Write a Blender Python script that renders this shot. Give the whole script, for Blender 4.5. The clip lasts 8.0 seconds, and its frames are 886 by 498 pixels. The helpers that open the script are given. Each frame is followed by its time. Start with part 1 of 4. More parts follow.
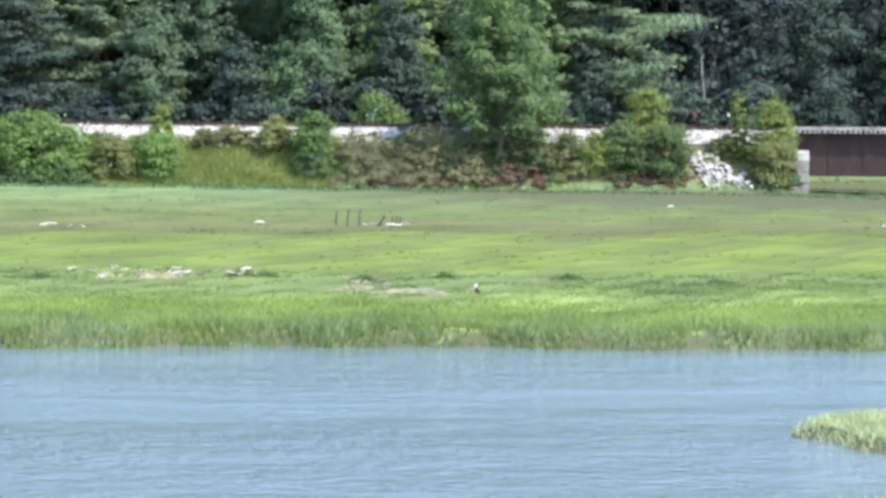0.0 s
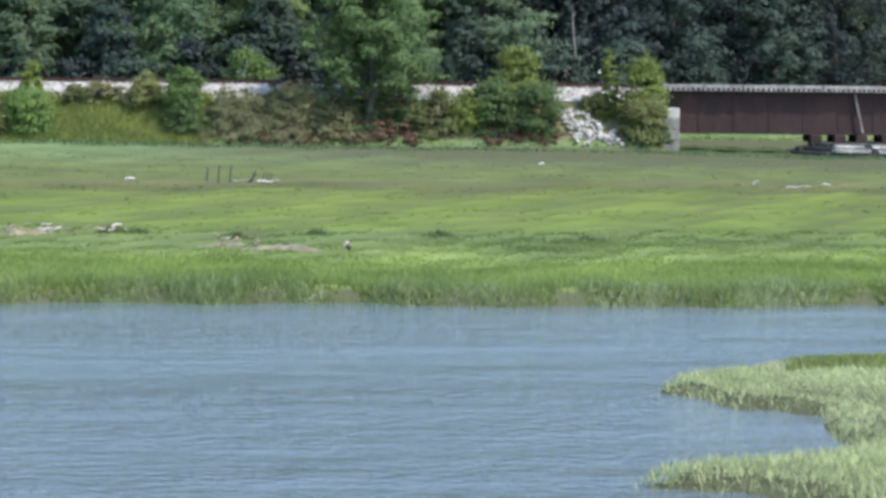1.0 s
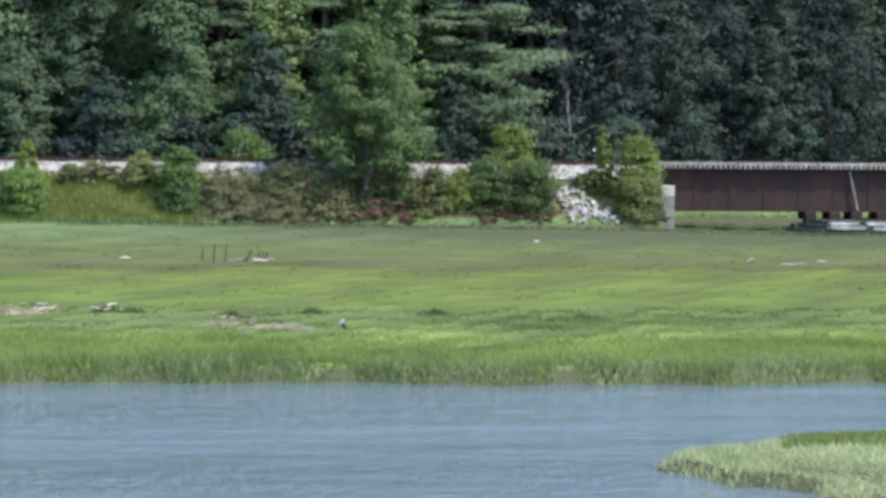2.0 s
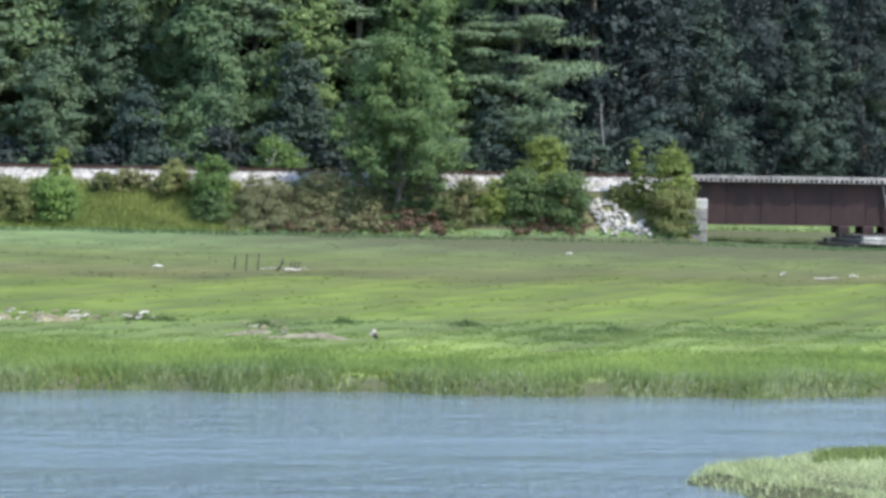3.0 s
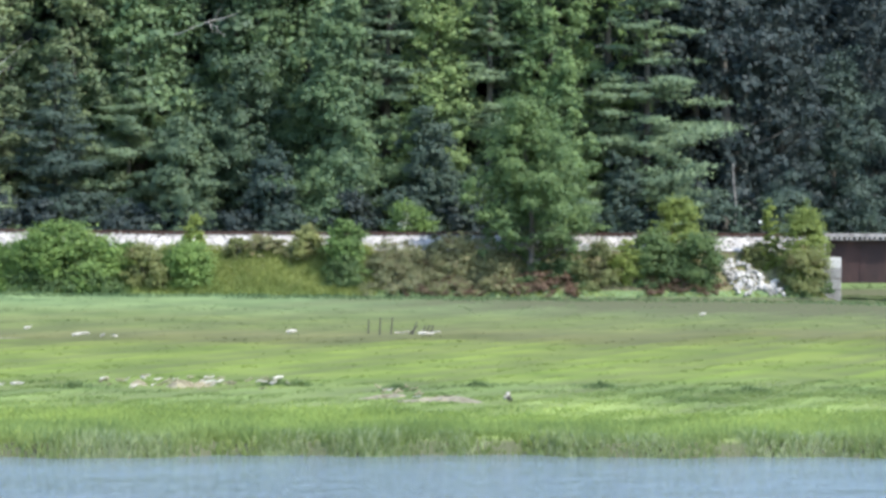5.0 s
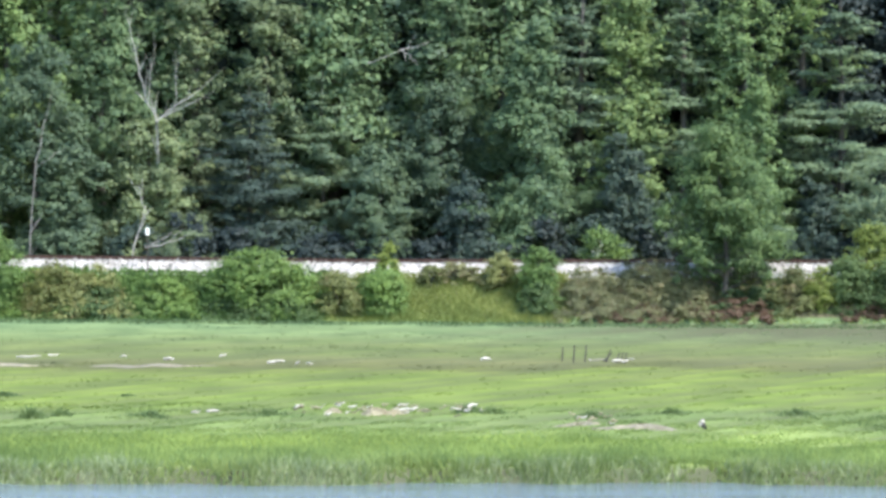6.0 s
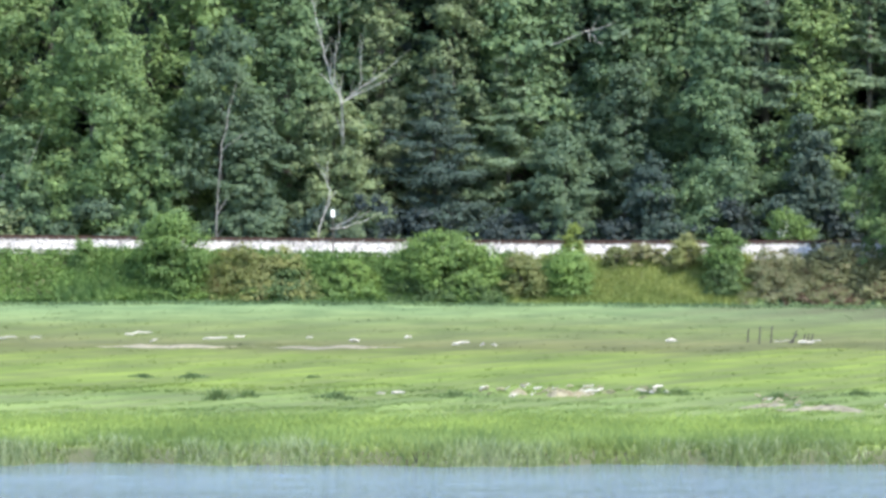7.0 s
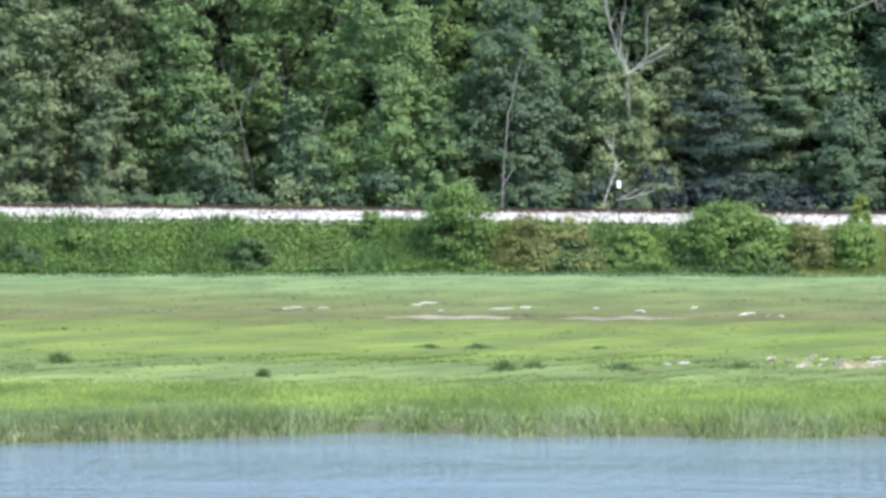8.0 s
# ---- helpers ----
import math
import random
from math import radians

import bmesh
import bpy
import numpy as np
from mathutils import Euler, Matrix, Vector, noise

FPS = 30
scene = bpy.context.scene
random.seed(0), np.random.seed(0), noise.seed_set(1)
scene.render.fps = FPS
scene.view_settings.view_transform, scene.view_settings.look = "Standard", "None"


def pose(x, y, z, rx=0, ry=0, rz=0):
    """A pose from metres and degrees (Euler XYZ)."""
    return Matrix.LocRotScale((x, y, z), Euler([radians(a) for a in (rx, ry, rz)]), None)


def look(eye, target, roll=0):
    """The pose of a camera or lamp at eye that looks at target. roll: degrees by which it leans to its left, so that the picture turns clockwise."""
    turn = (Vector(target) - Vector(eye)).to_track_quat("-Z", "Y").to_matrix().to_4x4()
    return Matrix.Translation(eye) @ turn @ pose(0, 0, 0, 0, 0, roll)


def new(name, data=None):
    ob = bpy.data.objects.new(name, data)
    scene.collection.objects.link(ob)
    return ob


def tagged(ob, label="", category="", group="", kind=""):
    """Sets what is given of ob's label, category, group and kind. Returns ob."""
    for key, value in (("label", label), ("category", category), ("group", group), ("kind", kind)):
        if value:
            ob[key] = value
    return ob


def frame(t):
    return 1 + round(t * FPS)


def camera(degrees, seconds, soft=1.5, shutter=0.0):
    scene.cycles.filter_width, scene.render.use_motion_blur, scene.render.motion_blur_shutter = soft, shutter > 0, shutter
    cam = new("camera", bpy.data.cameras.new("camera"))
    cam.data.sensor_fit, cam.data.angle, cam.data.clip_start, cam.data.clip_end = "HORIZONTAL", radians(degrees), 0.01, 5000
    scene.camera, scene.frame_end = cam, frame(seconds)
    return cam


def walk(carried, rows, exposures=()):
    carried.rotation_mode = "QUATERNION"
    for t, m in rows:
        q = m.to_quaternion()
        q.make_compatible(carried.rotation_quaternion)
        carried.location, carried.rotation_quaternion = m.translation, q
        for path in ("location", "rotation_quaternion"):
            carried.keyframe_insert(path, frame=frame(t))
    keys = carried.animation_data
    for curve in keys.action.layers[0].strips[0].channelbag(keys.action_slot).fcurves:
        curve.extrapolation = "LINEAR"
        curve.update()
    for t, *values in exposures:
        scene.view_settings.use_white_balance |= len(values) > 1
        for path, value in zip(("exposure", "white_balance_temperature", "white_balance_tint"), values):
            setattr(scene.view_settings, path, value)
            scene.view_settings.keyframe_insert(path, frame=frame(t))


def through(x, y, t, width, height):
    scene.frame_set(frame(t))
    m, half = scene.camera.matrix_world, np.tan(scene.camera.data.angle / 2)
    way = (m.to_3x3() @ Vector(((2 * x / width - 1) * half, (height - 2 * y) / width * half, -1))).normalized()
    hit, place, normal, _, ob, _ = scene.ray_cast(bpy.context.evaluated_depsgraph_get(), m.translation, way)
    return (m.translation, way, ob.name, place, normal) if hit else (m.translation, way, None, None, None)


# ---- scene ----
cam = camera(13.756, 8.0, soft=3.3)
# The operator stands still on the near bank and turns: seconds, yaw, pitch, roll.
EYE = (0.0, 0.0, 7.0)
TURNS = [
    (0, -3.991, -2.512, -0.483), (0.5, -5.385, -3.212, -0.643), (1, -5.995, -3.168, -0.653),
    (1.5, -6.174, -2.562, -0.559), (2, -6.075, -1.946, -0.461), (2.2, -5.803, -1.778, -0.427),
    (3.3, -5.467, -1.822, -1.121), (3.5, -5.367, -2.023, -1.162), (4, -5.237, -1.672, -0.953),
    (4.2, -5.161, -1.409, -1.028), (5.3, -2.709, -0.659, -0.065), (5.5, -2.226, -0.530, -0.146),
    (6, -0.477, -0.406, -0.084), (6.5, 0.867, -0.552, 0.018), (7, 2.405, -0.696, 0.056),
    (7.5, 4.437, -0.940, 0.058), (8, 6.863, -1.142, 0.142),
]
EXPOSURES = [(0.0, 1.92), (0.3, 1.56), (0.8, 1.34), (2.0, 1.28), (3.3, 1.54), (4.2, 1.6), (5.5, 1.85), (7.0, 1.95), (8.0, 1.82)]
walk(cam, [(t, pose(*EYE, 90 + p, r, y)) for t, y, p, r in TURNS], EXPOSURES)

# ---- light ----
SUN_EL, SUN_AZ = 53.0, 126.0          # degrees; azimuth from +y towards +x
world = bpy.data.worlds.new("sky")
scene.world = world
world.use_nodes = True
wn, wl = world.node_tree.nodes, world.node_tree.links
sky = wn.new("ShaderNodeTexSky")
sky.sky_type = "NISHITA"
sky.sun_disc = False
sky.sun_elevation, sky.sun_rotation = radians(SUN_EL), radians(SUN_AZ)
sky.air_density, sky.dust_density, sky.ozone_density = 1.0, 0.6, 1.2
wn["Background"].inputs["Strength"].default_value = 0.15
wl.new(sky.outputs["Color"], wn["Background"].inputs["Color"])
sun_dir = Vector((math.sin(radians(SUN_AZ)) * math.cos(radians(SUN_EL)), math.cos(radians(SUN_AZ)) * math.cos(radians(SUN_EL)), math.sin(radians(SUN_EL))))
sun_data = bpy.data.lights.new("sun", "SUN")
sun_data.energy, sun_data.angle, sun_data.color = 2.45, radians(0.6), (1.0, 0.95, 0.87)
sun = new("sun", sun_data)
sun.matrix_world = look(sun_dir * 400 + Vector((0, 200, 0)), (0, 200, 0))


# ---- materials ----
def material(name):
    m = bpy.data.materials.new(name)
    m.use_nodes = True
    return m, m.node_tree.nodes, m.node_tree.links, m.node_tree.nodes["Principled BSDF"]


def ramp(nodes, stops, mode="LINEAR"):
    r = nodes.new("ShaderNodeValToRGB")
    r.color_ramp.interpolation = mode
    e = r.color_ramp.elements
    while len(e) < len(stops):
        e.new(0.5)
    for k, (p, c) in enumerate(stops):
        e[k].position = p
        e[k].color = (*c, 1)
    return r


def noise_node(nodes, links, vector, scale, detail=4, rough=0.55, stretch=None):
    n = nodes.new("ShaderNodeTexNoise")
    n.inputs["Scale"].default_value = scale
    n.inputs["Detail"].default_value = detail
    n.inputs["Roughness"].default_value = rough
    if stretch:
        mp = nodes.new("ShaderNodeMapping")
        mp.inputs["Scale"].default_value = stretch
        links.new(vector, mp.inputs["Vector"])
        vector = mp.outputs["Vector"]
    links.new(vector, n.inputs["Vector"])
    return n.outputs["Fac"]


def maths(nodes, links, op, a, b):
    n = nodes.new("ShaderNodeMath")
    n.operation = op
    for k, v in enumerate((a, b)):
        if isinstance(v, (int, float)):
            n.inputs[k].default_value = v
        else:
            links.new(v, n.inputs[k])
    return n.outputs[0]


def mixed(nodes, links, fac, a, b, mode="MIX"):
    n = nodes.new("ShaderNodeMix")
    n.data_type, n.blend_type = "RGBA", mode
    for key, v in ((0, fac), (6, a), (7, b)):
        if isinstance(v, (int, float)):
            n.inputs[key].default_value = v
        elif isinstance(v, tuple):
            n.inputs[key].default_value = (*v, 1)
        else:
            links.new(v, n.inputs[key])
    return n.outputs[2]


def bump(nodes, links, height, strength, distance, bsdf):
    b = nodes.new("ShaderNodeBump")
    b.inputs["Strength"].default_value = strength
    b.inputs["Distance"].default_value = distance
    links.new(height, b.inputs["Height"])
    links.new(b.outputs["Normal"], bsdf.inputs["Normal"])


def surface(name, dark, light, scale, rough=0.8, metal=0.0, bumpy=0.3, fine=8.0, stain=None, stretch=None):
    """A grained, stained surface: broad tone, fine grain, relief."""
    m, n, l, b = material(name)
    g = n.new("ShaderNodeNewGeometry").outputs["Position"]
    broad = noise_node(n, l, g, scale, 5, 0.6, stretch)
    grain = noise_node(n, l, g, scale * fine, 4, 0.6, stretch)
    tone = ramp(n, [(0.3, dark), (0.7, light)])
    l.new(broad, tone.inputs["Fac"])
    grade = ramp(n, [(0.25, (0.6, 0.6, 0.6)), (0.75, (1.25, 1.25, 1.25))])
    l.new(grain, grade.inputs["Fac"])
    c = mixed(n, l, 1.0, tone.outputs["Color"], grade.outputs["Color"], "MULTIPLY")
    info = n.new("ShaderNodeObjectInfo")
    own = ramp(n, [(0.0, (0.8, 0.8, 0.8)), (1.0, (1.15, 1.15, 1.15))])
    l.new(info.outputs["Random"], own.inputs["Fac"])
    c = mixed(n, l, 1.0, c, own.outputs["Color"], "MULTIPLY")
    if stain:
        s = ramp(n, [(0.52, (0, 0, 0)), (0.68, (1, 1, 1))])
        l.new(noise_node(n, l, g, scale * 2.3, 6, 0.65, stretch), s.inputs["Fac"])
        c = mixed(n, l, s.outputs["Color"], c, stain)
    l.new(c, b.inputs["Base Color"])
    b.inputs["Roughness"].default_value = rough
    b.inputs["Metallic"].default_value = metal
    bump(n, l, grain, bumpy, 0.04, b)
    return m


def leaf_material(name, dark, light, accent=None, through=0.42, patch=0.35):
    """Foliage: tint by patches of the crown and leaf by leaf, with light shining through."""
    m, n, l, b = material(name)
    geo = n.new("ShaderNodeNewGeometry")
    patch_fac = noise_node(n, l, geo.outputs["Position"], patch, 3, 0.6)
    one = maths(n, l, "MULTIPLY", geo.outputs["Random Per Island"], 0.5)
    two = maths(n, l, "ADD", maths(n, l, "MULTIPLY", patch_fac, 1.1), maths(n, l, "SUBTRACT", one, 0.3))
    tone = ramp(n, [(0.25, dark), (0.75, light)])
    l.new(two, tone.inputs["Fac"])
    c = tone.outputs["Color"]
    if accent:
        s = ramp(n, [(0.56, (0, 0, 0)), (0.7, (1, 1, 1))])
        l.new(noise_node(n, l, geo.outputs["Position"], patch * 2.1, 4, 0.6), s.inputs["Fac"])
        c = mixed(n, l, s.outputs["Color"], c, accent)
    info = n.new("ShaderNodeObjectInfo")
    own = ramp(n, [(0.0, (0.82, 0.85, 0.85)), (1.0, (1.15, 1.12, 1.0))])
    l.new(info.outputs["Random"], own.inputs["Fac"])
    c = mixed(n, l, 1.0, c, own.outputs["Color"], "MULTIPLY")
    l.new(c, b.inputs["Base Color"])
    b.inputs["Roughness"].default_value = 0.6
    b.inputs["Specular IOR Level"].default_value = 0.25
    t = n.new("ShaderNodeBsdfTranslucent")
    l.new(c, t.inputs["Color"])
    mx = n.new("ShaderNodeMixShader")
    mx.inputs["Fac"].default_value = through
    l.new(b.outputs["BSDF"], mx.inputs[1])
    l.new(t.outputs["BSDF"], mx.inputs[2])
    l.new(mx.outputs["Shader"], n["Material Output"].inputs["Surface"])
    return m


def marsh_material(name, blades):
    """Salt marsh: plant zones that follow the distance from the creek, broken up by noise."""
    m, n, l, b = material(name)
    geo = n.new("ShaderNodeNewGeometry")
    p = geo.outputs["Position"]
    sep = n.new("ShaderNodeSeparateXYZ")
    l.new(p, sep.inputs["Vector"])
    wob = noise_node(n, l, p, 0.035, 3, 0.6, (1.1, 1.0, 1.0))
    wob2 = noise_node(n, l, p, 0.16, 3, 0.55, (0.8, 0.5, 0.2))
    shift = maths(n, l, "ADD", maths(n, l, "MULTIPLY", maths(n, l, "SUBTRACT", wob, 0.5), 20.0), maths(n, l, "MULTIPLY", maths(n, l, "SUBTRACT", wob2, 0.5), 24.0))
    near = n.new("ShaderNodeMapRange")
    near.inputs["From Min"].default_value, near.inputs["From Max"].default_value = 104.0, 150.0
    near.inputs["To Min"].default_value, near.inputs["To Max"].default_value = 0.1, 1.0
    l.new(sep.outputs["Y"], near.inputs["Value"])
    y = maths(n, l, "ADD", sep.outputs["Y"], maths(n, l, "MULTIPLY", shift, near.outputs["Result"]))
    pos = maths(n, l, "DIVIDE", maths(n, l, "SUBTRACT", y, 100.0), 170.0)
    zones = ramp(n, [
        (0.00, (0.195, 0.240, 0.120)), (0.024, (0.215, 0.275, 0.118)), (0.036, (0.222, 0.292, 0.100)), (0.09, (0.222, 0.292, 0.090)),
        (0.135, (0.182, 0.246, 0.088)), (0.19, (0.126, 0.176, 0.068)), (0.25, (0.137, 0.190, 0.050)), (0.42, (0.130, 0.172, 0.048)),
        (0.46, (0.094, 0.106, 0.044)), (0.51, (0.126, 0.134, 0.064)), (0.56, (0.113, 0.142, 0.056)), (0.64, (0.121, 0.154, 0.062)), (0.74, (0.128, 0.172, 0.080)),
        (0.90, (0.124, 0.184, 0.092)), (1.00, (0.116, 0.162, 0.070)),
    ])
    l.new(pos, zones.inputs["Fac"])
    mott = ramp(n, [(0.32, (0.70, 0.74, 0.74)), (0.66, (1.20, 1.16, 1.10))])
    l.new(noise_node(n, l, p, 0.26, 4, 0.55, (0.8, 0.45, 0.3)), mott.inputs["Fac"])
    c = mixed(n, l, 1.0, zones.outputs["Color"], mott.outputs["Color"], "MULTIPLY")
    if blades:
        own = ramp(n, [(0.0, (1.0, 1.0, 0.98)), (0.85, (1.14, 1.12, 1.12)), (1.0, (1.35, 1.3, 1.25))])
        l.new(geo.outputs["Random Per Island"], own.inputs["Fac"])
        c = mixed(n, l, 1.0, c, own.outputs["Color"], "MULTIPLY")
    else:
        mud = ramp(n, [(0.0, (1, 1, 1)), (1.0, (0, 0, 0))])
        low = n.new("ShaderNodeMapRange")
        low.inputs["From Min"].default_value, low.inputs["From Max"].default_value = -0.12, 0.06
        l.new(sep.outputs["Z"], low.inputs["Value"])
        l.new(low.outputs["Result"], mud.inputs["Fac"])
        c = mixed(n, l, mud.outputs["Color"], c, (0.085, 0.092, 0.055))
        bump(n, l, noise_node(n, l, p, 1.2, 3, 0.5), 0.2, 0.1, b)
    l.new(c, b.inputs["Base Color"])
    b.inputs["Roughness"].default_value = 0.95
    b.inputs["Specular IOR Level"].default_value = 0.0
    if blades:
        t = n.new("ShaderNodeBsdfTranslucent")
        l.new(c, t.inputs["Color"])
        mx = n.new("ShaderNodeMixShader")
        mx.inputs["Fac"].default_value = 0.58
        l.new(b.outputs["BSDF"], mx.inputs[1])
        l.new(t.outputs["BSDF"], mx.inputs[2])
        l.new(mx.outputs["Shader"], n["Material Output"].inputs["Surface"])
    return m


def water_material():
    m, n, l, b = material("tidal water")
    p = n.new("ShaderNodeTexCoord").outputs["Object"]
    b.inputs["Base Color"].default_value = (0.114, 0.150, 0.176, 1)
    b.inputs["IOR"].default_value = 1.333
    gust = ramp(n, [(0.42, (0.15, 0.15, 0.15)), (0.60, (1, 1, 1))])
    l.new(noise_node(n, l, p, 0.05, 4, 0.6, (0.45, 1.0, 1.0)), gust.inputs["Fac"])
    waves = noise_node(n, l, p, 1.7, 4, 0.6, (1.1, 1.0, 1.0))
    fine = noise_node(n, l, p, 4.0, 3, 0.6, (1.3, 1.0, 1.0))
    chop = noise_node(n, l, p, 0.42, 2, 0.5, (1.1, 1.0, 1.0))
    h = maths(n, l, "ADD", maths(n, l, "MULTIPLY", waves, maths(n, l, "ADD", gust.outputs["Color"], 0.22)), maths(n, l, "MULTIPLY", fine, 0.16))
    h = maths(n, l, "ADD", h, maths(n, l, "MULTIPLY", chop, maths(n, l, "MULTIPLY", gust.outputs["Color"], 1.0)))
    sep = n.new("ShaderNodeSeparateXYZ")
    l.new(p, sep.inputs["Vector"])
    calm = n.new("ShaderNodeMapRange")
    calm.inputs["From Min"].default_value, calm.inputs["From Max"].default_value = 99.0, 104.0
    calm.inputs["To Min"].default_value, calm.inputs["To Max"].default_value = 1.0, 0.3
    l.new(sep.outputs["Y"], calm.inputs["Value"])
    h = maths(n, l, "MULTIPLY", h, calm.outputs["Result"])
    b.inputs["Roughness"].default_value = 0.12
    bump(n, l, h, 1.0, 0.42, b)
    return m


MARSH, BLADES, WATER = marsh_material("marsh turf", False), marsh_material("marsh grass", True), water_material()
STRAW = leaf_material("pale cordgrass stalks", (0.290, 0.342, 0.180), (0.460, 0.505, 0.290), patch=0.8)
SPIT = leaf_material("cordgrass on the spit", (0.310, 0.365, 0.195), (0.460, 0.500, 0.300), (0.520, 0.505, 0.360), patch=0.5)
TUSSOCK = leaf_material("dark rush", (0.090, 0.133, 0.054), (0.149, 0.213, 0.085), patch=0.8)
BALLAST = surface("crushed stone ballast", (0.306, 0.289, 0.264), (0.425, 0.404, 0.374), 0.6, 0.9, 0, 0.9, 14.0)
EARTH = surface("bank earth", (0.10, 0.085, 0.05), (0.17, 0.16, 0.08), 0.4, 0.95)
RUST_RAIL = surface("rusty rail steel", (0.045, 0.022, 0.016), (0.09, 0.042, 0.028), 1.5, 0.7, 0.3)
RUST_GIRDER = surface("rusted red-brown girder paint", (0.018, 0.008, 0.008), (0.031, 0.012, 0.011), 0.35, 0.75, 0.1, 0.2, 9.0, (0.042, 0.018, 0.015), (0.720, 0.756, 0.277))
TIMBER = surface("weathered grey timber", (0.170, 0.162, 0.153), (0.340, 0.323, 0.306), 1.8, 0.9)
TIE_DARK = surface("creosoted timber", (0.03, 0.025, 0.02), (0.07, 0.055, 0.045), 2.0, 0.9)
GRANITE = surface("weathered granite", (0.145, 0.145, 0.140), (0.255, 0.246, 0.234), 0.9, 0.85, 0, 0.6, 10.0, (0.102, 0.098, 0.085))
# Paler granite for the top course of each wall.
CAPSTONE = surface("pale granite cap", (0.425, 0.416, 0.391), (0.561, 0.552, 0.527), 0.9, 0.85, 0, 0.5)
RIPRAP = surface("pale broken stone", (0.170, 0.166, 0.153), (0.493, 0.476, 0.442), 0.9, 0.9, 0, 0.7)
WET_STONE = surface("dark wet stone", (0.03, 0.03, 0.028), (0.08, 0.075, 0.065), 1.0, 0.6)
DRIFT = surface("bleached driftwood", (0.306, 0.285, 0.238), (0.510, 0.480, 0.416), 2.5, 0.9)
DRIFT_DARK = surface("wet dark driftwood", (0.03, 0.028, 0.024), (0.07, 0.06, 0.05), 2.5, 0.8)
WRACK = surface("tan wrack straw", (0.171, 0.145, 0.088), (0.298, 0.275, 0.178), 1.8, 0.95, 0, 0.9)
MUD = surface("bare pinkish mud", (0.142, 0.130, 0.082), (0.214, 0.190, 0.130), 0.6, 0.8)
BARK = surface("dark bark", (0.05, 0.045, 0.04), (0.11, 0.10, 0.085), 1.4, 0.95)
BARK_GREY = surface("grey bark", (0.14, 0.13, 0.12), (0.26, 0.25, 0.23), 1.4, 0.95)
DEADWOOD = surface("silver dead wood", (0.255, 0.238, 0.212), (0.468, 0.451, 0.416), 1.6, 0.9)
WHITE_PAINT = surface("white enamel", (0.72, 0.72, 0.70), (0.82, 0.82, 0.80), 1.0, 0.5)
# Extra blue in these tree leaf colours stands in for haze.
LEAF_OAK = leaf_material("broadleaf green", (0.084, 0.140, 0.081), (0.162, 0.240, 0.112))
LEAF_DEEP = leaf_material("deep green broadleaf", (0.062, 0.102, 0.073), (0.111, 0.165, 0.094))
LEAF_LIGHT = leaf_material("light green broadleaf", (0.105, 0.172, 0.081), (0.200, 0.292, 0.112))
LEAF_OLIVE = leaf_material("grey-green broadleaf", (0.100, 0.140, 0.085), (0.200, 0.258, 0.131), (0.185, 0.205, 0.131))
LEAF_PINE = leaf_material("pine needles", (0.088, 0.138, 0.100), (0.168, 0.235, 0.135), through=0.4)
LEAF_YELLOW = leaf_material("yellow-green broadleaf", (0.112, 0.172, 0.082), (0.195, 0.276, 0.110))
# Spruce's own dark colour; on other plants it stands in for shade.
LEAF_SPRUCE_SHADE = leaf_material("spruce needles and leaves in painted shade", (0.043, 0.069, 0.062), (0.072, 0.110, 0.084), through=0.4)
# Shade of the wood's depths, put into the leaf colour.
LEAF_SHADE = leaf_material("wood leaves in painted shade", (0.028, 0.044, 0.047), (0.047, 0.067, 0.067), through=0.4)
SHRUB_GREEN = leaf_material("shrub green", (0.084, 0.144, 0.046), (0.187, 0.287, 0.085))
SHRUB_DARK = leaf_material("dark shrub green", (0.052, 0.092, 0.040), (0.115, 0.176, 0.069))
SHRUB_YELLOW = leaf_material("yellow-green shrub", (0.122, 0.168, 0.042), (0.253, 0.309, 0.079))
SHRUB_OLIVE = leaf_material("olive shrub", (0.112, 0.133, 0.052), (0.224, 0.245, 0.097), (0.174, 0.138, 0.077))
BRAMBLE = leaf_material("brown-green bramble", (0.134, 0.144, 0.077), (0.246, 0.256, 0.134), (0.227, 0.160, 0.112), patch=0.7)
RED_BRAMBLE = leaf_material("reddish dry bramble", (0.111, 0.068, 0.051), (0.204, 0.136, 0.098), (0.119, 0.128, 0.064), patch=0.8)
BANK_GRASS = leaf_material("bank grass", (0.143, 0.190, 0.057), (0.276, 0.315, 0.104), patch=0.4)
BANK_WEED = leaf_material("lush bank weeds", (0.084, 0.150, 0.050), (0.185, 0.290, 0.088), patch=0.3)
LEAF_BANK = leaf_material("fresh broadleaf green", (0.065, 0.113, 0.050), (0.133, 0.203, 0.079))
BLOSSOM = leaf_material("white blossom", (0.45, 0.48, 0.38), (0.7, 0.72, 0.62))


# ---- tools ----
def mesh_from(name, verts, faces, mats):
    me = bpy.data.meshes.new(name)
    me.from_pydata(verts, [], faces)
    for m in mats if isinstance(mats, (list, tuple)) else [mats]:
        me.materials.append(m)
    me.update()
    return me


def mesh_of(name, verts, per, mat):
    """A mesh of loose faces with per corners each, from an array of corners."""
    count = len(verts) // per
    me = bpy.data.meshes.new(name)
    me.vertices.add(count * per)
    me.vertices.foreach_set("co", np.ascontiguousarray(verts, dtype=np.float32).ravel())
    me.loops.add(count * per)
    me.loops.foreach_set("vertex_index", np.arange(count * per, dtype=np.int32))
    me.polygons.add(count)
    me.polygons.foreach_set("loop_start", np.arange(0, count * per, per, dtype=np.int32))
    me.materials.append(mat)
    me.update(calc_edges=True)
    return me


def part(name, bm, mat, parent, label=""):
    me = bpy.data.meshes.new(name)
    bm.to_mesh(me)
    bm.free()
    me.materials.append(mat)
    return child(name, me, parent, label)


